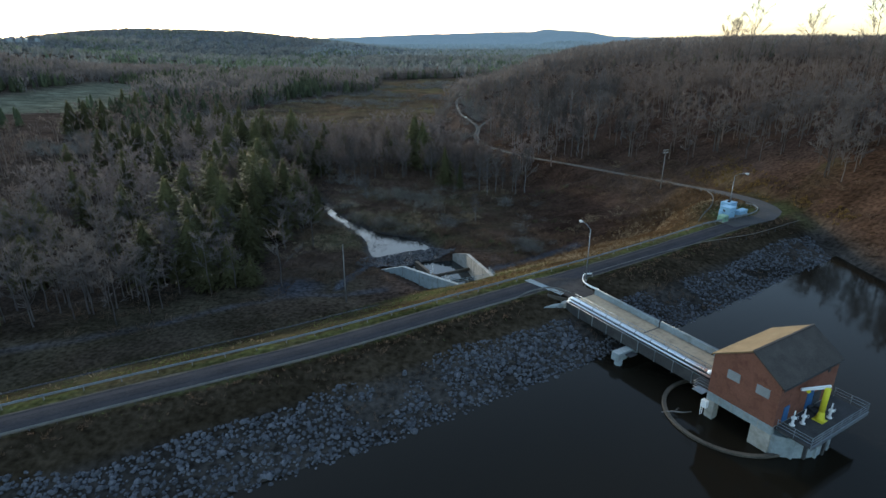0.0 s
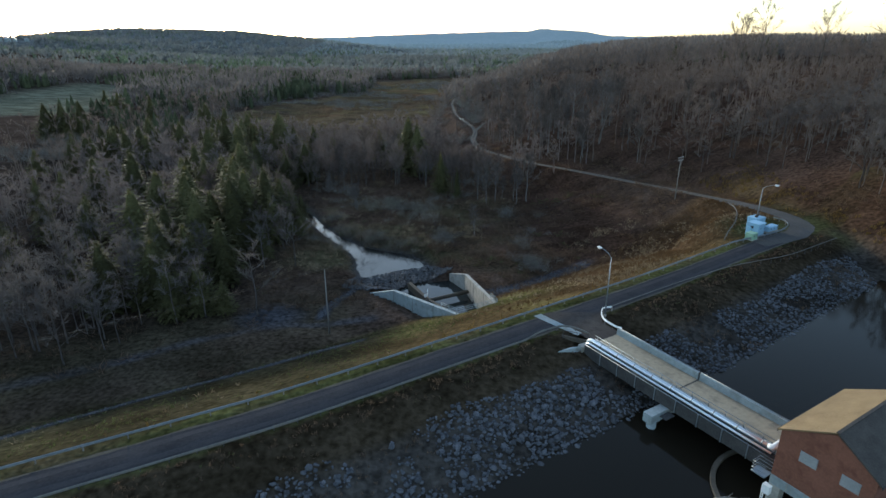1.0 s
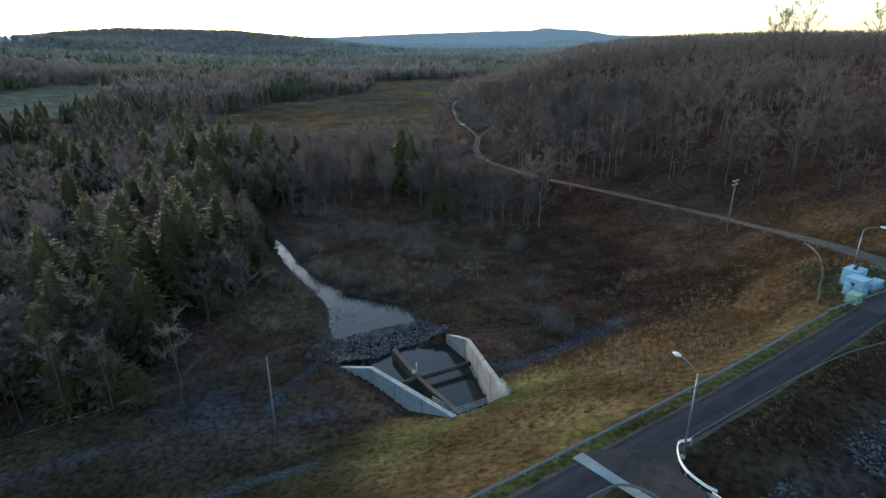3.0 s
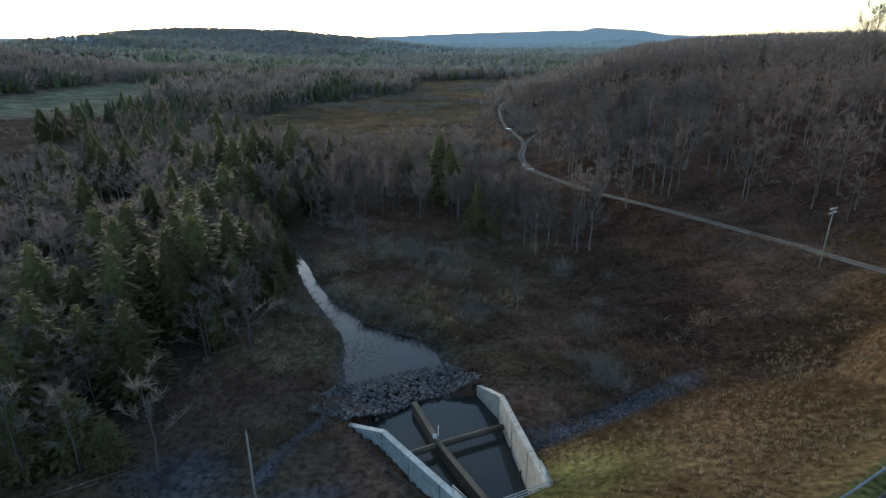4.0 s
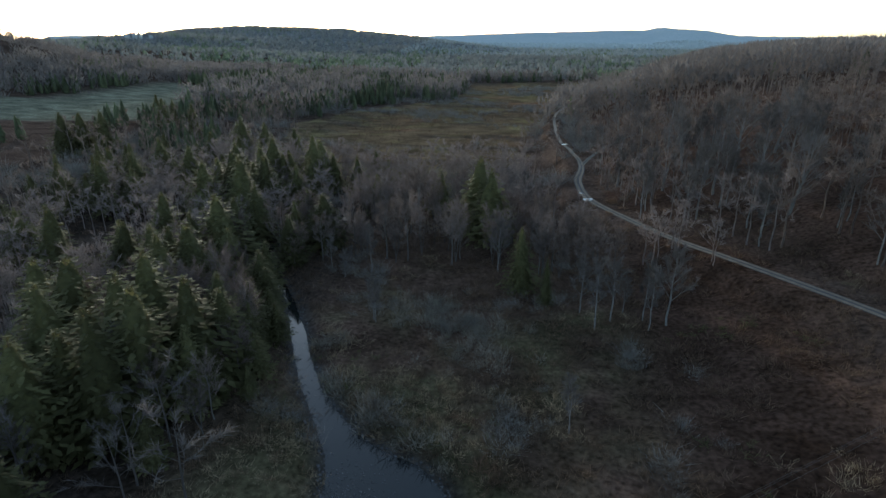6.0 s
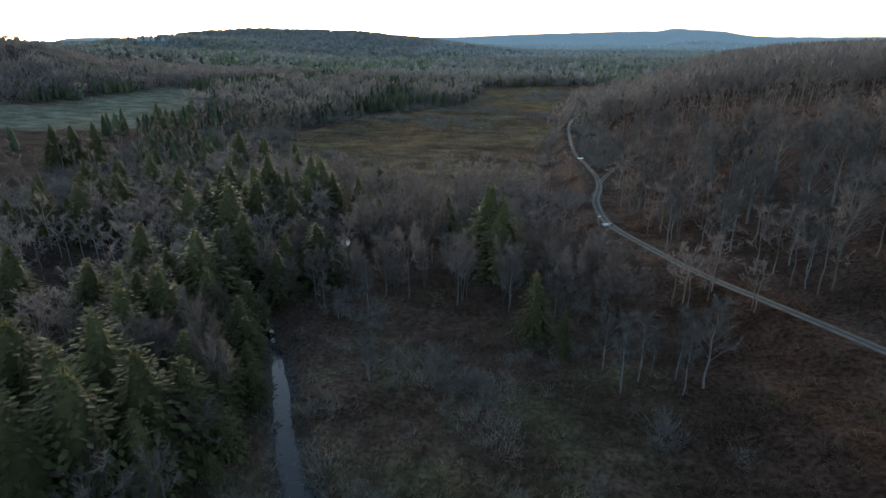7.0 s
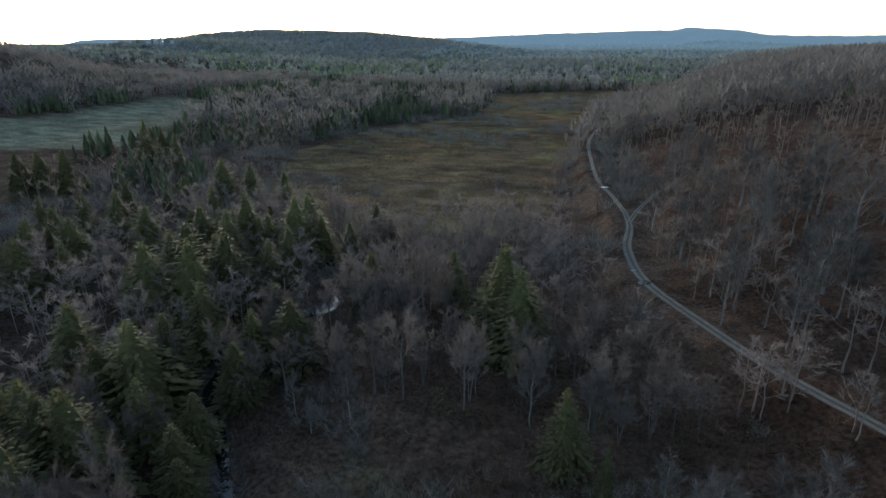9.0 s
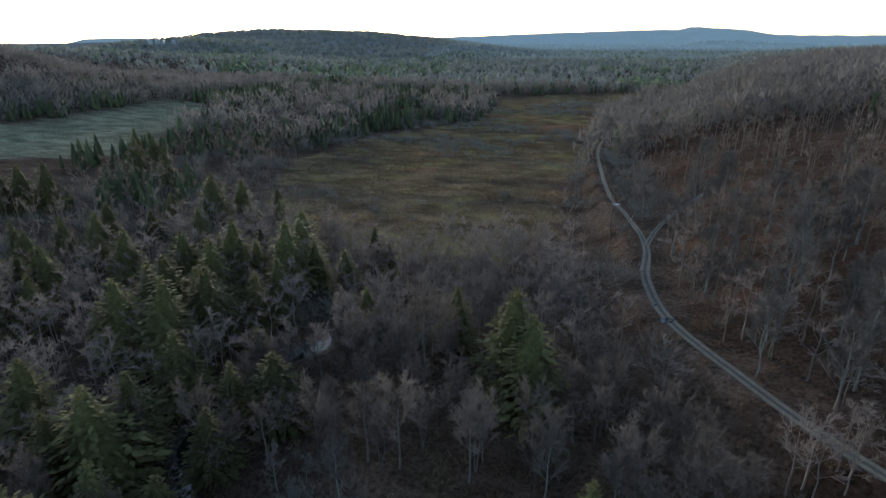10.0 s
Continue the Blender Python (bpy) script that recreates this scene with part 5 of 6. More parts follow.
def clear_of(x, y, road=3.5, brook=1.2, trees=1):
    """Whether a plant may stand here: off roads, water, the dam and the field."""
    _, d = dam(x, y)
    ok = (d < -1) | (x > np.interp(y, FOOT_Y, FOOT_X))
    for line in (TRACK, BRANCH):
        dt, side, pl = near_line(x, y, line)
        ok &= dt > road + 1.5 * (y > 255) + np.where(y > 312, 1.5, 9) * ((y > 222) & (y < 430) & (side < 0) & (road > 3) & (x < 40))
    db, _, pl = near_line(x, y, BROOK)
    ok &= db > along(BROOK, pl, 2) + brook
    for poly in (FIELD, (BASIN - BASIN.mean(0)) * 1.12 + BASIN.mean(0)):
        ok &= ~inside(x, y, poly)
    # the gap through which the bright bend of the brook shows
    u, v = (x + 53) * 0.38 - (y - 243) * 0.93, (x + 53) * 0.93 + (y - 243) * 0.38
    ok &= ~((u > -6) & (u < 24) & (np.abs(v) < 4) & (trees > 0))
    ok &= ~((y < 172) & (y > 85) & (np.abs(x - np.interp(y, FOOT_Y, FOOT_X)) < trees * 9))
    return ok & (land(x, y) > WATER + 0.4) | ok & (d < -1)


def woods(n, x0, x1, y0, y1):
    x, y = rng.uniform(x0, x1, n), rng.uniform(y0, y1, n)
    k = clear_of(x, y)
    return x[k], y[k]


def lowland(x, y):
    return x < np.interp(y, FOOT_Y, FOOT_X) + 2


def meadow_at(x, y):
    """1 in the open wet meadow and the brushy ground, 0 in the woods."""
    n = wave(x, y, 35, 22)
    open_a = inside(x + 6 * n, y + 6 * n, MEADOW)
    open_b = (x > -36 - 0.25 * (y - 150)) & (y > 100) & (y < 208 + 5 * n) & lowland(x, y)
    open_c = (dam(x, y)[1] > -38 - 8 * n) & (x > -48) & lowland(x, y) | (dam(x, y)[1] > -43 - 2 * n) & (x > -120) & lowland(x, y)
    return open_a | open_b | open_c


def tree_things(group, name, builds, spots, label, category, wood_mat, crown_mat):
    """Countable trees near the camera, each an object with a trunk and a crown."""
    made = []
    for (tv, tf), (cv, cf) in builds:
        ob = thing(name, label, category, group=group)
        part("trunk", mesh_of("trunk", tv, tf, wood_mat, smooth=True), ob)
        part("crown", mesh_of("crown", cv, cf, crown_mat), ob)
        made.append(ob)
    used = set()
    for i, (x, y, s, w) in enumerate(spots):
        k = i % len(made)
        z = float(land(np.array([x]), np.array([y]))[0])
        m = Matrix.Translation((x, y, z)) @ pose(0, 0, 0, 0, 0, random.uniform(0, 360)) @ Matrix.Diagonal((w, w, s, 1))
        if k in used:
            copy_thing(made[k], m)
        else:
            made[k].matrix_basis = m
            used.add(k)


# needle trees: those that stand out, by place and height
H = 18.0
conifers = [conifer(H, 6.6, 11, 30, 17), conifer(H, 5.6, 12, 30, 16), conifer(H, 7.2, 13, 30, 18), conifer(H, 5.1, 14, 30, 15), conifer(H, 6.2, 15, 28, 16, bare=0.12)]
spots = [(-61.6, 149, 19), (-48.6, 142.2, 20), (-47.5, 147.9, 20), (-46.6, 158, 16), (-59.9, 171.9, 18), (-44.6, 155.4, 17.5), (-7.9, 227, 17.5), (-12, 233, 19), (-65, 250.3, 18), (-72, 235.6, 19), (-83.6, 238.7, 18), (-82, 262, 18), (-69.5, 263, 18), (-90, 300, 16), (-115, 304, 18), (-110, 312, 16), (-118, 308, 17), (0.9, 199, 13), (5.9, 193, 11.5), (-24.3, 246, 14), (-10.6, 290, 5), (-54, 160, 18), (-66, 158, 17), (-41, 165, 11), (-39.5, 171, 8), (-43.5, 170, 11), (-55, 138, 16), (-70, 140, 16), (-41, 139, 9), (-65, 205, 15), (-86, 228, 17), (-75, 227, 18), (-74, 238, 16), (-112, 233, 16), (-116, 226, 17), (-42, 160, 14), (-52, 152, 18)]
spots += [(-75.3, 161.4, 15), (-100.2, 176.1, 16), (-64.8, 180.7, 16), (-75.6, 183.1, 15), (-92.8, 183.6, 16), (-64.2, 197.8, 16), (-128.6, 225.3, 16), (-89.9, 241.1, 16), (-119.8, 244.1, 15), (-81.2, 250.8, 17), (-92.3, 257.3, 16), (-143.9, 258.7, 17), (-128.2, 269.4, 16), (-71.2, 274.7, 16), (-103.2, 278.5, 15)]
spots += [(-134, 279.8, 14), (-110.7, 288.5, 15), (-96.6, 311.5, 15), (-122.9, 314, 15), (-163.5, 345.1, 16), (-188.4, 357.5, 16), (-199.5, 383, 16), (-212, 387, 16), (-185, 299, 17), (-177.9, 302.4, 17), (-191, 296, 16), (-58, 190, 15), (-70, 196, 14), (-82, 204, 15), (-66, 217, 14), (-48, 168, 12), (-56, 180, 14)]
spots += [(-43, 176, 8), (-46, 181, 9), (-49, 185, 10), (-38, 160, 7), (-36, 154, 6), (-41, 153, 9), (-52, 193, 10), (-57.9, 123.1, 15), (-54.5, 114, 13), (-49.5, 108.5, 12), (-40.5, 110.5, 7), (-45.5, 112, 9), (-63, 112, 13)]
x, y = woods(1300, -150, -42, 84, 300)
keep = ~meadow_at(x, y) & (0.5 * wave(x, y, 26, 41) + 0.5 * rng.normal(size=len(x)) > np.where(y < 122, 0.9, 0.5)) & (near_line(x, y, BROOK)[0] > np.where(y > 195, 4.5, 12))
spots += [(a, b, h) for a, b, h in zip(x[keep], y[keep], rng.uniform(9, 15.5, keep.sum()))]
spots = spots[:165]
tree_things("needle trees below the dam", "conifer", conifers, [(a, b, h / H, (h / H) ** 0.95 * random.uniform(0.95, 1.2) * (0.6 if a > -4 and b < 205 else 1)) for a, b, h in spots], "dark green needle tree with a dense pointed crown", "conifer", bark_conifer, needles)

# leafless trees: the nearest as things, the rest as woods
HB = 15.0
bares = [bare_tree(HB, 4.8, 31), bare_tree(HB, 4.2, 32, stems=2), bare_tree(HB, 5.6, 33, limbs=13), bare_tree(HB, 3.8, 34, limbs=10, stems=3)]


def bare_spots(n, x0, x1, y0, y1):
    x, y = woods(n, x0, x1, y0, y1)
    band = (y > 214) & (y < 266) & (x > -50) & (x < 24)
    p = np.where(lowland(x, y), np.where(band, 0.62, np.where(y < 134, np.where(x < -46, 0.8, 0.12), np.where(y < 155, 0.5, 0.68))) * (near_line(x, y, BROOK)[0] > np.where(y > 195, 3.5, 6)), np.where((y < 185) & (x > 80), 0.95, np.where((y > 195) & (x < np.interp(y, FOOT_Y, FOOT_X) + 48), 0.15, 0.55))) * ~meadow_at(x, y)
    k = rng.uniform(size=len(x)) < p
    x, y, band = x[k], y[k], band[k]
    h = np.where(band, rng.uniform(7, 12.5, len(x)), np.where(x < -36, rng.uniform(8, 13.5, len(x)), rng.uniform(9, 16, len(x))))
    h = np.where((y < 175) & (x > 80), rng.uniform(8, 13, len(x)), h)
    h = np.where(~lowland(x, y) & (y > 195) & (x < np.interp(y, FOOT_Y, FOOT_X) + 48), rng.uniform(14, 19, len(x)), h)
    return x, y, h


x, y, h = bare_spots(2750, -125, 120, 90, 300)
rank = np.argsort(np.hypot((x + 18) / 1.0, (y - 190) / 1.0))
near_k, rest_k = rank[:140], rank[140:]
bspots = [(x[i], y[i], h[i]) for i in near_k]
skyline = [(a, b, t - float(land(np.array([a]), np.array([b]))[0])) for a, b, t in ((98, 291, 40), (112, 292, 44), (120, 283, 42), (131, 277, 45), (139.5, 273, 49), (134, 276, 45), (160, 263, 48), (176, 247, 50))]
bspots += [(-39.6, 232.3, 15), (-33.8, 235.2, 16.5), (-27.6, 232.6, 16.5), (-44.4, 237.3, 15), (-24.7, 238.9, 15), (-35.3, 229.5, 13), (-30, 242, 15), (-38, 243, 14), (-17.9, 262.6, 13), (-9.4, 270.5, 13), (-23, 270.4, 12), (-20, 256, 13), (-46, 229, 13), (-21, 229, 12)]
tree_things("leafless trees in the valley", "bare_tree", bares, [(a, b, q / HB, (q / HB) ** 0.8 * random.uniform(0.85, 1.2)) for a, b, q in bspots], "leafless grey-brown broadleaf tree with fine twigs", "tree", bark, twig)
thin = [bare_tree(HB, 4.6, 131 + i, limbs=13, subs=5, twigs=900, twig_w=0.04, stems=1, thick=0.5) for i in range(3)]
tree_things("bare trees on the skyline", "bare_tree", thin, [(a, b, 0.71 * q / HB, (q / HB) ** 0.6) for a, b, q in skyline], "bare tree with open fan-shaped crown on the hilltop", "tree", bark, twig)
mid_bare = []
for i in range(4):
    (tv, tf), (cv, cf) = bare_tree(14.0, 5.0, 141 + i, limbs=7, subs=3, twigs=460, twig_w=0.085, sides=3, thick=0.8)
    mid_bare.append((np.vstack([tv, cv]) / 14.0, np.vstack([tf, cf + len(tv)])))
on_hill, front = ~lowland(x[rest_k], y[rest_k]), y[rest_k] < np.where(x[rest_k] > 60, 178, 150)
for ks, mt, lab in ((rest_k[on_hill & ~front], twig_far, "leafless grey-brown woods on the slope above the track"), (rest_k[~on_hill & ~front], twig_mid, "leafless dim brown woods on the valley floor"), (rest_k[front], twig_slope, "dense dark leafless scrub woods beside the dam")):
    scatter("near_bare_woods", mid_bare, places_of(x[ks], y[ks], h[ks], h[ks] * 1.25), mt, lab, "woods")
pales = [bare_tree(HB, 2.6, 41, stems=2, limbs=12, thick=0.7), bare_tree(HB, 2.4, 42, limbs=12, thick=0.7), bare_tree(HB, 3.8, 43, limbs=14, thick=0.85)]
pspots = [(9.3, 154.5, 9), (14.8, 184.4, 15), (28, 188.5, 17), (18, 188, 13), (-52.3, 208.8, 10), (24, 190, 14), (30.2, 241.5, 15), (12.5, 191, 13), (41.6, 237.6, 15), (50.2, 238.2, 15), (51.5, 225.6, 15), (-24.8, 180.6, 8), (-38, 204.9, 9), (51.6, 217, 15), (39.3, 233, 16), (-41.4, 202.8, 9), (42, 262, 15), (28.5, 268, 14), (-38.2, 235, 11), (-31.7, 233.6, 12), (-24.3, 239.2, 11)]
pspots += [(52.8, 220.1, 18), (48.7, 238.7, 16), (44.2, 247.4, 16), (32.8, 252.9, 16), (32.9, 249.1, 19), (43, 236.7, 19), (-4.9, 254.4, 15), (4.4, 256.3, 14), (-0.2, 250.8, 14), (-4.4, 208.3, 12), (4.6, 209, 12), (-37.2, 199.4, 12), (-32.2, 202.6, 12), (-25.5, 181.5, 8), (-59.1, 231.6, 10), (28.2, 273.6, 15), (55.4, 295.3, 14), (41.7, 355.6, 17), (60.1, 292.1, 15), (20.6, 192, 14), (24.3, 185.9, 13)]
big = [(28.2, 273.6, 19), (38.5, 258, 20), (49, 247, 20), (55, 233, 19), (60, 226, 18), (25, 300, 17), (36, 287, 19), (46, 272, 19), (57, 259, 19), (66, 247, 18), (33, 315, 18), (47, 300, 18), (60, 283, 18), (70, 268, 18)]
pales.append(bare_tree(HB, 4.8, 44, limbs=13, thick=0.9))
x, y = woods(900, 20, 120, 165, 345)
k = ~lowland(x, y) & (x < np.interp(y, FOOT_Y, FOOT_X) + 60)
pspots += [(a, b, q) for a, b, q in zip(x[k][:34], y[k][:34], rng.uniform(13, 18, 34))]
tree_things("pale-barked leafless trees", "birch_tree", pales, [(a, b, q / HB, q / HB * 0.95) for a, b, q in pspots], "pale-barked leafless birch with slender trunk", "tree", bark_pale, twig_pale)

grand = [bare_tree(HB, 5.4, 151 + i, limbs=15, subs=7, twigs=2100, twig_w=0.042, stems=1 + i % 2, thick=1.25) for i in range(3)]
tree_things("tall old trees above the track", "bare_tree", grand, [(a, b, 0.86 * q / HB, q / HB * 0.92) for a, b, q in big], "tall grey leafless tree with a broad rounded crown", "tree", bark_pale, twig_pale)

# woods past those that can be counted
low_con = [(c[0] / 18.0, c[1]) for c in (conifer(18.0, 6.4, 51 + i, 9, 8, 1, 0.04, 1.8)[1] for i in range(3))]
low_bare = []
for i in range(4):
    (tv, tf), (cv, cf) = bare_tree(14.0, 4.4, 61 + i, limbs=4, subs=1, twigs=110, twig_w=0.15, sides=3)
    low_bare.append((np.vstack([tv, cv]) / 14.0, np.vstack([tf, cf + len(tv)])))
x, y = woods(3100, -190, 340, 95, 470)
k = ~meadow_at(x, y) & ((x < -123) | (x > 118) | (y > 298)) & (rng.uniform(size=len(x)) < np.where(lowland(x, y), 0.75, 0.8))
h = rng.uniform(9, 16, k.sum())
sx_, sy_ = woods(800, 80, 260, -150, 95)
sk = sx_ > np.interp(sy_, FOOT_Y, FOOT_X) + 3
sh = rng.uniform(9, 15, sk.sum())
scatter("lakeside_woods", low_bare, places_of(sx_[sk], sy_[sk], sh, sh * 1.15), twig_slope, "leafless woods on the slope above the reservoir", "woods")
scatter("bare_woods", low_bare, places_of(x[k], y[k], h, h * 1.15), twig_far, "leafless grey-brown woods on the valley sides", "woods")
x, y = woods(3600, -420, 40, 230, 700)
belt = near_line(x, y, np.array([(-225, 372), (-188, 410), (-158, 445), (-147, 510), (-120, 560), (-72, 606)], float))[0]
k = ~meadow_at(x, y) & lowland(x, y) & ((x < -34) | (y > 760)) & ((wave(x, y, 50, 43) + np.clip((y - 420) / 500, 0, 0.3) > 0.42) | (belt < 15))
h = rng.uniform(7, 13, k.sum())
scatter("needle_woods", low_con, places_of(x[k], y[k], h, h), needles_far, "dark green needle woods along the valley", "woods")
clumps = [clump(71 + i, 8) for i in range(4)]
fine_clumps = [clump(76 + i, 30, 0.26, 0.62) for i in range(4)]
x, y = woods(8600, -800, 480, 430, 900)
k = ~meadow_at(x, y) & (np.abs(np.arctan2(x, y + 100)) < 0.8)
x, y = x[k], y[k]
h = rng.uniform(10, 17.5, len(x)) * np.where(x < -420, 0.7, 1)
g = wave(x, y, 90, 45) + 0.3 * rng.normal(size=len(x)) + np.where(lowland(x, y), np.where((x > -330) & ((x < -30) | (y > 720)), 0.2, -0.6), -0.6) > 0.1
scatter("slope_bare_woods", fine_clumps, places_of(x[~g], y[~g], h[~g], h[~g] * 0.85), twig_slope, "leafless woods further down the valley", "woods")
scatter("valley_needle_woods", low_con, places_of(x[g][:800], y[g][:800], h[g][:800] * 0.8, h[g][:800] * 0.9), needles_far, "green needle woods further down the valley", "woods")
x, y = woods(23000, -1700, 900, 420, 2560)
k = ~meadow_at(x, y) & (np.abs(np.arctan2(x, y + 200)) < 0.85) & ((y > 900) | (x < -800) | (x > 480))
k &= np.hypot((x + 1085) / 1.5, y - 1550) > 45
x, y = x[k], y[k]
h = rng.uniform(9, 17, len(x)) * np.where(y > 1900, 0.75, 1)
g = wave(x, y, 160, 44) + 0.3 * rng.normal(size=len(x)) + np.where(lowland(x, y) & (y < 1300), 0.05, -0.4) > 0.1
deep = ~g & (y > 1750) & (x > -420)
scatter("deep_valley_woods", clumps, places_of(x[deep], y[deep], h[deep], h[deep] * 0.9), hazy_deep_wood, "woods deep in the valley, tinted grey-blue for haze", "woods")
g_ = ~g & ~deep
scatter("far_bare_woods", clumps, places_of(x[g_], y[g_], h[g_], h[g_] * 0.9), hazy_far_wood, "far leafless woods on the hills", "woods")
x2, y2 = woods(4200, -900, 1500, 2560, 3240)
h2 = rng.uniform(13, 22, len(x2))
scatter("horizon_woods", clumps, places_of(x2, y2, h2, h2 * 1.3), distance_haze, "woods at the far end of the valley, tinted blue for haze", "woods")
scatter("far_needle_woods", clumps, places_of(x[g], y[g], h[g], h[g] * 0.75), hazy_far_needle, "far green needle woods in the valley", "woods")

# ---- low plants ----


def sprinkle(n, x0, x1, y0, y1, dense):
    """Random places kept with the chance that dense(x, y) gives."""
    x, y = rng.uniform(x0, x1, n), rng.uniform(y0, y1, n)
    k = (rng.uniform(size=n) < dense(x, y)) & clear_of(x, y, 2.0, 0.4, 0)
    return x[k], y[k]


def dist_dam(x, y):
    return dam(x, y)[1]


brush_kinds = [shrub(81 + i, 40, 1.4, 1.7, 0.065, 0.8) for i in range(4)]
fine_kinds = [shrub(86 + i, 110, 1.4, 1.5, 0.026, 0.7) for i in range(3)]
tuft_kinds = [shrub(91 + i, 12, 0.8, 0.5, 0.09, 0.45) for i in range(4)]


def strew(name, kinds, x, y, lo, hi, mat, label, category):
    h = rng.uniform(lo, hi, len(x))
    scatter(name, kinds, places_of(x, y, h, h * rng.uniform(0.8, 1.5, len(x))), mat, label, category)


def brushy(x, y):
    return ((x > -46 - 0.25 * (y - 150)) & (y < 262) & (y > 112) & (dist_dam(x, y) < -24) & (x < np.interp(y, FOOT_Y, FOOT_X) + 6)) * 1.0


x, y = sprinkle(9000, -75, 85, 112, 262, lambda a, b: brushy(a, b) * np.clip(0.55 + wave(a, b, 22, 51), 0, 1))
strew("brown_brush", brush_kinds, x, y, 0.5, 1.2, shrub_brown, "brown withered brush below the dam", "brush")
x, y = sprinkle(7000, -60, 70, 115, 240, lambda a, b: brushy(a, b) * np.clip(wave(a, b, 13, 52) * 1.6 - 0.1 - 0.5 * (a > 12), 0, 0.8))
strew("tan_brush", brush_kinds, x, y, 0.4, 1.0, shrub_tan, "pale straw-coloured weeds", "weeds")
x, y = sprinkle(2600, -45, 30, 130, 215, lambda a, b: brushy(a, b) * np.clip(wave(a, b, 10, 53) * 2.0 - 0.5, 0, 0.9))
gx2, gy2 = [], []
for cx, cy, sx, n in ((-13, 186, 4.0, 60), (-7, 180, 3.4, 40), (-4, 172, 4.0, 26), (-20, 187, 3.0, 16), (-19, 155, 2.4, 20), (-26, 160, 1.6, 12), (-15, 152, 2.0, 16), (-10, 147.5, 2.0, 12), (-31, 172, 2.0, 12)):
    gx2.append(rng.normal(cx, sx, n)), gy2.append(rng.normal(cy, sx, n))
gx2, gy2 = np.concatenate(gx2), np.concatenate(gy2)
k = clear_of(gx2, gy2, 2.0, 0.3, 0)
pale_x, pale_y = gx2[k], gy2[k]
strew("grey_brush", fine_kinds, x, y, 0.7, 1.6, shrub_grey, "pale grey leafless bushes beside the brook", "bushes")
strew("pale_bushes", [shrub(96 + i, 54, 1.5, 1.3, 0.05, 0.6) for i in range(3)], pale_x, pale_y, 0.7, 1.5, shrub_pale, "pale straw-grey bushes standing in the clearing", "bushes")
x, y = sprinkle(2600, -60, 60, 118, 235, lambda a, b: brushy(a, b) * np.clip(wave(a, b, 16, 54) * 1.5 - 0.2, 0, 0.7))
strew("green_brush", brush_kinds, x, y, 0.35, 0.8, shrub_green, "dull green low bushes", "bushes")
x, y = sprinkle(14000, -140, 40, 235, 560, lambda a, b: meadow_at(a, b) * np.clip(0.45 + wave(a, b, 25, 55), 0, 1))
strew("meadow_tussocks", tuft_kinds, x, y, 0.7, 1.6, shrub_brown, "brown tussocks on the wet meadow", "tussocks")
x, y = sprinkle(4000, -140, 60, 245, 640, lambda a, b: meadow_at(a, b) * np.clip(wave(a, b, 18, 56) * 1.6 - 0.2, 0, 0.8))
strew("meadow_grass", tuft_kinds, x, y, 0.6, 1.3, grass_gold, "golden dry grass on the wet meadow", "grass")
x, y = sprinkle(5000, -140, 60, 280, 780, lambda a, b: meadow_at(a, b) * np.clip(wave(a * 0.5, b, 26, 57) * 2.4 - 0.15, 0, 0.9))
strew("meadow_bushes", fine_kinds, x, y, 1.0, 2.4, shrub_grey, "grey leafless thickets in the meadow", "bushes")
x, y = sprinkle(2600, -190, 30, 245, 560, lambda a, b: ~meadow_at(a, b) * lowland(a, b) * np.clip(0.45 + 0.8 * wave(a, b, 30, 69), 0, 0.9))
strew("thickets", fine_kinds, x, y, 2.0, 4.2, shrub_grey, "grey leafless thickets along the meadow's edge", "thickets")
x, y = sprinkle(8000, 20, 230, 50, 420, lambda a, b: (a > np.interp(b, FOOT_Y, FOOT_X)) * np.clip(0.3 + 0.5 * (b < 150) * (a < 150) + wave(a, b, 20, 58), 0, 0.9))
strew("hill_brush", brush_kinds, x, y, 0.4, 1.1, shrub_brown, "reddish-brown undergrowth on the wooded slope", "brush")
x, y = sprinkle(2600, -140, -30, 88, 300, lambda a, b: (dist_dam(a, b) < -26) * 0.5)
strew("wood_floor_brush", brush_kinds, x, y, 0.5, 1.3, shrub_brown, "brown undergrowth below the needle trees", "brush")
x, y = sprinkle(5200, -95, 66, 28, 136, lambda a, b: ((dist_dam(a, b) < -0.5) & (dist_dam(a, b) > -4.5)) * np.clip((a + 22) / 22, 0.08, 1) * np.clip(0.6 + wave(a, b, 9, 59), 0.1, 1))
strew("crest_grass", tuft_kinds, x, y, 0.5, 1.1, grass_gold, "tall golden dry grass behind the guardrail", "grass")
# pale tufts thin out to the left, along with the painted shade
x, y = sprinkle(26000, -95, 72, 28, 150, lambda a, b: ((dist_dam(a, b) < -3) & (dist_dam(a, b) > -28)) * np.clip((a + 18) / 20, 0.12, 1) * np.clip(0.22 + 0.6 * wave(a, b, 12, 60), 0.0, 1))
strew("slope_grass", tuft_kinds, x, y, 0.3, 0.75, shrub_tan, "dry grass tufts on the embankment", "grass")
x, y = sprinkle(52000, -20, 72, 70, 150, lambda a, b: ((dist_dam(a, b) < -5) & (dist_dam(a, b) > -27)) * np.clip((a - 6) / 14, 0, 1) * np.clip(0.5 + 0.7 * wave(a, b, 15, 61), 0.0, 1))
strew("slope_weeds", tuft_kinds, x, y, 0.3, 0.7, weed_rust, "rust-brown weeds on the embankment", "weeds")
x, y = sprinkle(12000, -60, 30, 40, 110, lambda a, b: ((dist_dam(a, b) < -4) & (dist_dam(a, b) > -26)) * np.clip((14 - a) / 14, 0, 1) * np.clip(0.35 + 0.8 * wave(a, b, 12, 67), 0.0, 0.9))
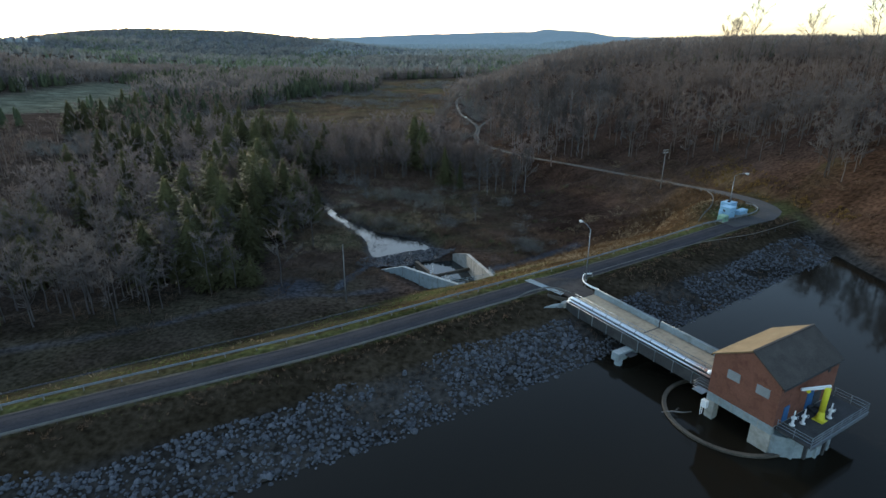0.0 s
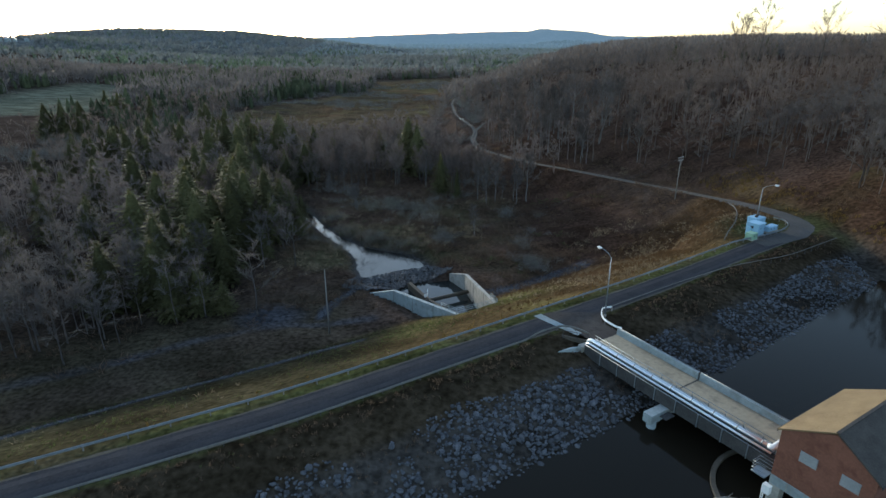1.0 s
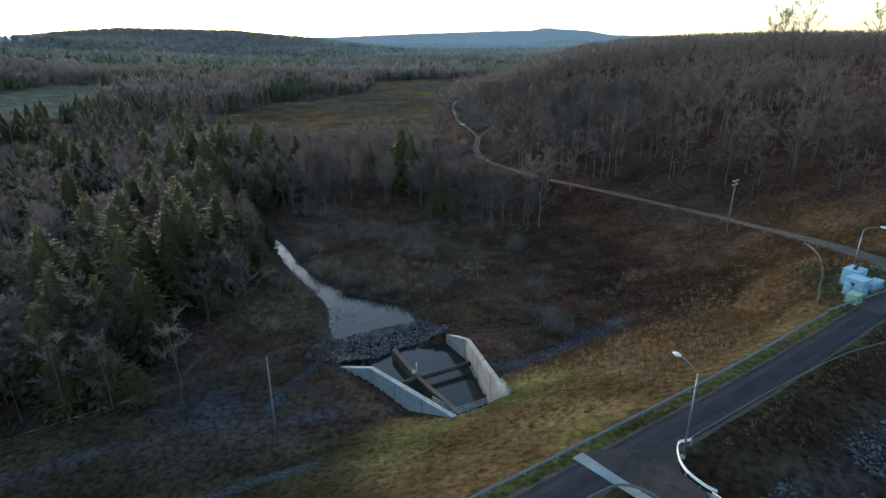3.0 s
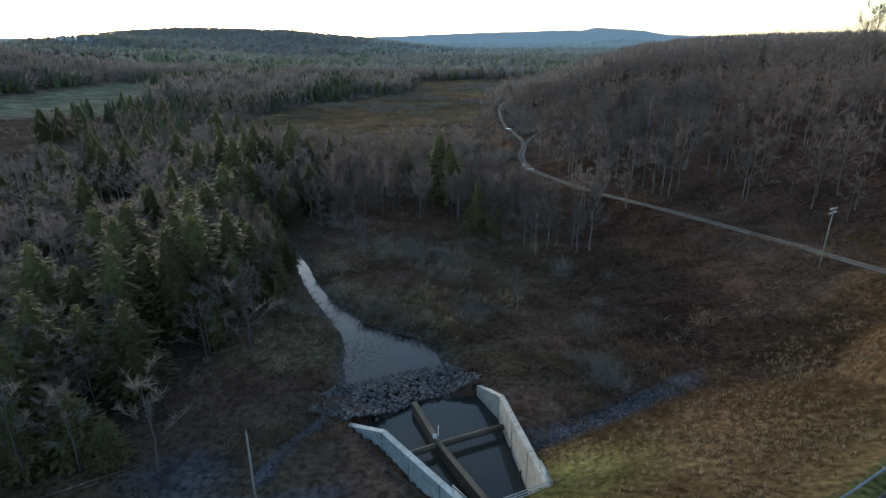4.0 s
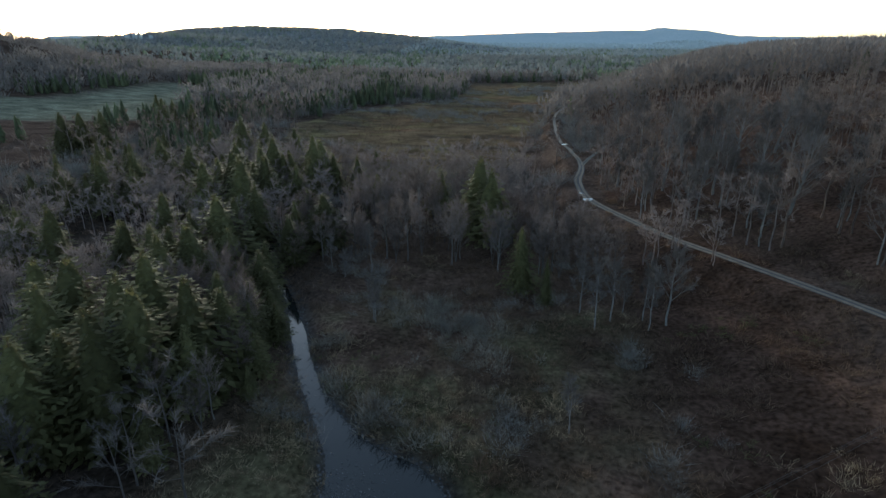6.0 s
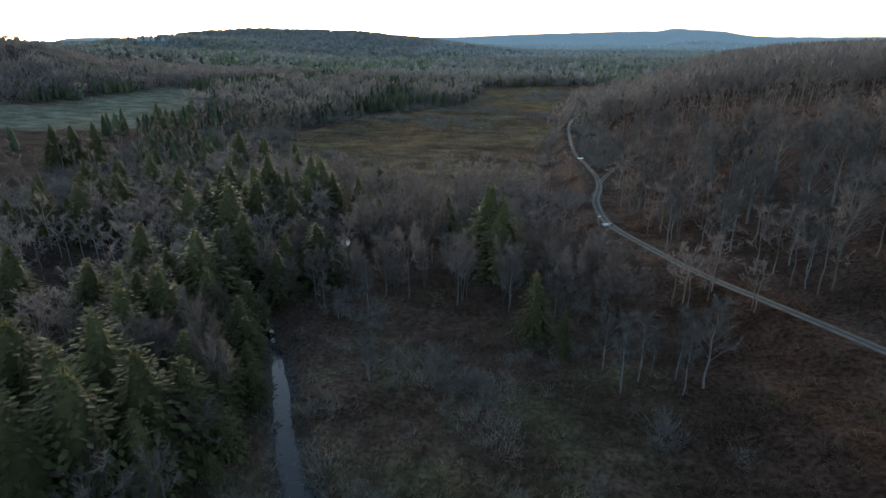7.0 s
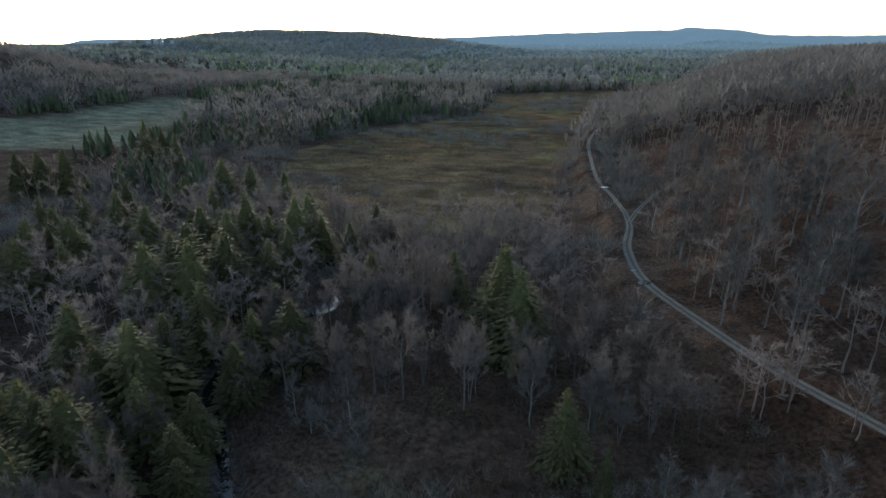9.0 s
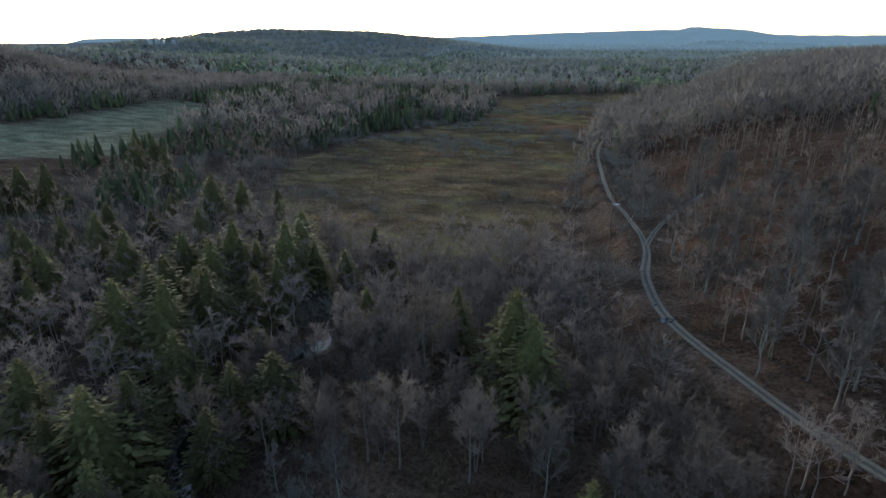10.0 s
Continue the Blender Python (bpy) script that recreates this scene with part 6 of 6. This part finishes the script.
strew("slope_green_grass", tuft_kinds, x, y, 0.2, 0.5, shrub_green, "dull green grass on the embankment", "grass")


x, y = sprinkle(9000, 10, 72, 85, 150, lambda a, b: ((dist_dam(a, b) < -3) & (dist_dam(a, b) > -26)) * np.clip(0.1 + 1.2 * wave(a, b, 10, 71), 0.0, 0.8))
strew("seed_heads", tuft_kinds, x, y, 0.5, 0.9, shrub_tan, "pale dry seed heads standing on the embankment", "weeds")
x, y = sprinkle(2500, 74, 86, 112, 170, lambda a, b: (a > np.interp(b, FOOT_Y, FOOT_X) - 5) * np.clip(0.4 + wave(a, b, 6, 72), 0, 0.7))
strew("verge_grass", tuft_kinds, x, y, 0.5, 1.1, grass_gold, "tall dry grass beside the turning bend", "grass")


def lakeside(n, x0, x1, y0, y1, lo, hi):
    x, y = rng.uniform(x0, x1, n), rng.uniform(y0, y1, n)
    d = dist_dam(x, y)
    k = (d > lo) & (d < hi) & (x < 76)
    return x[k], y[k], d[k]


x, y, d = lakeside(24000, -95, 76, 10, 118, 6.0, 20)
k = (d < 8.6 + 2.5 * wave(x, y, 8, 62)) | (wave(x, y, 7, 63) > np.where(x > 28, 0.3, 0.4))
k &= ~((x > 12) & (x < 26) & (d < 9))
strew("bank_grass", tuft_kinds, x[k], y[k], 0.3, 0.7, shrub_brown, "short brown grass above the stones", "grass")
x, y, d = lakeside(5000, -95, 76, 10, 118, 5.8, 9)
k = wave(x, y, 6, 64) > 0.0
strew("bank_green_grass", tuft_kinds, x[k], y[k], 0.2, 0.45, shrub_green, "dull green grass at the road's edge", "grass")

# puddles on the track
for (x, y, r) in ((18.3, 261.8, 2.2), (13.2, 343.0, 1.8), (16.6, 269, 0.9)):
    k = np.linspace(0, 2 * math.pi, 18, endpoint=False)
    rad = r * (0.75 + 0.3 * np.sin(k * 2 + 1) + 0.1 * np.sin(k * 5))
    z = float(land(np.array([x]), np.array([y]))[0]) + 0.12
    tagged(new("water_puddle", mesh_of("puddle", [(x + a * math.cos(t) * 0.7, y + a * math.sin(t), z) for a, t in zip(rad, k)], [tuple(range(18))], water_mat)), "rain puddle on the gravel track reflecting the sky", "puddle", kind="structure")

# ---- stones ----


def stone(seed):
    """A blunt angular stone of about one metre."""
    r = np.random.default_rng(seed)
    bm = bmesh.new()
    bmesh.ops.create_icosphere(bm, subdivisions=1, radius=0.5)
    for k in range(5):
        n = Vector(r.normal(size=3)).normalized()
        lim = r.uniform(0.28, 0.42)
        for q in bm.verts:
            over = q.co.dot(n) - lim
            if over > 0:
                q.co -= n * over
    for q in bm.verts:
        q.co = Vector((q.co.x * 1.1, q.co.y * 0.9, q.co.z * 0.7)) * r.uniform(0.9, 1.1)
    bm.verts.ensure_lookup_table()
    v = np.array([q.co[:] for q in bm.verts])
    f = np.array([[q.index for q in t.verts] for t in bm.faces])
    bm.free()
    return v, f


kinds = [stone(101 + i) for i in range(6)]
stone_meshes = [mesh_of("stone", v, f, rock) for v, f in kinds]


def stone_bed(name, label, x, y, z, size, singles, shapes=None, rest=None):
    """A bed of loose stones: the first ones as pieces, the rest joined."""
    bed = thing(name, label, "stones")
    for i in range(min(singles, len(x))):
        part("stone", (shapes or stone_meshes)[i % 6], bed, m=Matrix.Translation((x[i], y[i], z[i])) @ Euler((random.uniform(-0.5, 0.5), random.uniform(-0.5, 0.5), random.uniform(0, 6.28))).to_matrix().to_4x4() @ Matrix.Diagonal((size[i], size[i], size[i], 1)))
    s = slice(singles, None)
    vs, fs, n = [], [], 0
    for i, (a, b, c, k) in enumerate(zip(x[s], y[s], z[s], size[s])):
        v, f = kinds[i % 6]
        m = np.array(Euler((rng.uniform(-0.5, 0.5), rng.uniform(-0.5, 0.5), rng.uniform(0, 6.28))).to_matrix())
        vs.append(v @ m.T * k + (a, b, c)), fs.append(f + n)
        n += len(v)
    ob = part("stone_fill", mesh_of("stone_fill", np.vstack(vs), np.vstack(fs), rest or rock_many), bed)
    ob["kind"] = "stuff"


x, y, d = lakeside(120000, -95, 76, 10, 118, 7.5, 20.6)
top = np.where(x < 30, 11.8, 12.0) + 2.4 * wave(x, y, 9, 66)
k = (d > top) & ~((wave(x, y, 7, 63) > np.where(x > 28, 0.3, 0.36)) & (d < 18)) & (land(x, y) > WATER - 0.5)
x, y = x[k], y[k]
order = np.argsort(np.where((x > -14) & (x < 12), 0, 1), kind="stable")
x, y = x[order], y[order]
size = np.clip(rng.lognormal(-0.93, 0.36, len(x)), 0.22, 1.1) * np.where(x > 20, 0.85, 1)
stone_bed("riprap", "grey-blue riprap boulders on the upstream face of the dam", x, y, land(x, y) + size * 0.12, size, 300)
apron = np.array([(-20.5, 122.5), (-18.5, 131), (-9, 136.2), (-2.6, 138.6), (3.4, 132.4), (-5.5, 128.7), (-14.4, 120.9)])
x, y = rng.uniform(-21, 4, 6400), rng.uniform(120, 140, 6400)
k = inside(x, y, apron)
x, y = x[k][:2300], y[k][:2300]
size = np.clip(rng.lognormal(-0.88, 0.34, len(x)), 0.2, 0.85)
stone_bed("stone_apron", "dark loose stones between the basin and the brook", x, y, np.maximum(land(x, y), STREAM - 0.12) + 0.12, size, 300, [mesh_of("stone", v, f, rock_dark) for v, f in kinds], rock_dark)
for line, w, n, lab in ((TOE_DRAIN, 1.0, 1700, "pale grey stone drain along the toe of the dam"), (SIDE_DRAIN, 0.7, 700, "blue-grey stone drain beside the outlet basin"), (FOOT_DRAIN, 1.3, 2200, "blue-grey stone drain at the foot of the grassy dam")):
    q = finer(smooth_line(line), n)
    t = np.gradient(q, axis=0)
    t /= np.linalg.norm(t, axis=1)[:, None]
    ends = np.clip(np.minimum(np.arange(n), np.arange(n)[::-1]) / (0.12 * n) + 0.25, 0, 1)
    off = np.clip(rng.normal(0, 0.55, n), -1.3, 1.3) * w * ends
    x, y = q[:, 0] + t[:, 1] * off, q[:, 1] - t[:, 0] * off
    size = np.clip(rng.lognormal(-1.55, 0.35, n), 0.1, 0.42)
    stone_bed("stone_drain", lab, x, y, land(x, y) + size * 0.1, size, 0, None, rock_dark if w == 1.0 else None)
bk = finer(BROOK[:40], 700)
sgn = np.where(np.arange(700) % 2, 1, -1)
t = np.gradient(bk[:, :2], axis=0)
t /= np.linalg.norm(t, axis=1)[:, None]
off = (bk[:, 2] + 0.2 + rng.normal(0, 0.5, 700)) * sgn
x, y = bk[:, 0] + t[:, 1] * off, bk[:, 1] - t[:, 0] * off
size = rng.uniform(0.2, 0.55, 700)
stone_bed("brook_stones", "small dark stones along the brook's edges", x, y, np.maximum(land(x, y), STREAM - 0.1), size, 0, None, rock_dark)
x, y = rng.normal(-17.5, 2.6, 420), rng.normal(140.5, 3.0, 420)
size = rng.uniform(0.12, 0.3, 420)
stone_bed("shallow_stones", "small stones breaking the shallow pool's surface", x, y, np.full(420, STREAM), size, 0, None, rock_dark)


# ---- far farm on the left hill ----


def barn(x, y, w, l, h, turn):
    z = float(land(np.array([x]), np.array([y]))[0]) + 4
    ob = thing("barn", "small pale farm barn with a grey gabled roof far away", "barn", pose(x, y, z, 0, 0, turn), "farm buildings on the hill")
    part("wall", extrude_mesh("wall", [(-w / 2, -l / 2, -8), (w / 2, -l / 2, -8), (w / 2, -l / 2, h), (0, -l / 2, h + w * 0.3), (-w / 2, -l / 2, h)], (0, l, 0), concrete_pale), ob)
    for s in (-1, 1):
        part("roof", extrude_mesh("roof", [(s * (w / 2 + 0.4), -l / 2 - 0.4, h - 0.2), (0, -l / 2 - 0.4, h + w * 0.3 + 0.1), (0, l / 2 + 0.4, h + w * 0.3 + 0.1), (s * (w / 2 + 0.4), l / 2 + 0.4, h - 0.2)], (0, 0, 0.3), galvanised), ob)


for x, y, w, l, h, turn in ((-1094, 1560, 7, 18, 2.5, 62), (-1070, 1552, 6, 11, 2, 20), (-1112, 1556, 6, 10, 2.5, 100), (-1050, 1566, 5, 12, 2, 70), (-1128, 1568, 5, 9, 2.5, 30)):
    barn(x, y, w, l, h, turn)
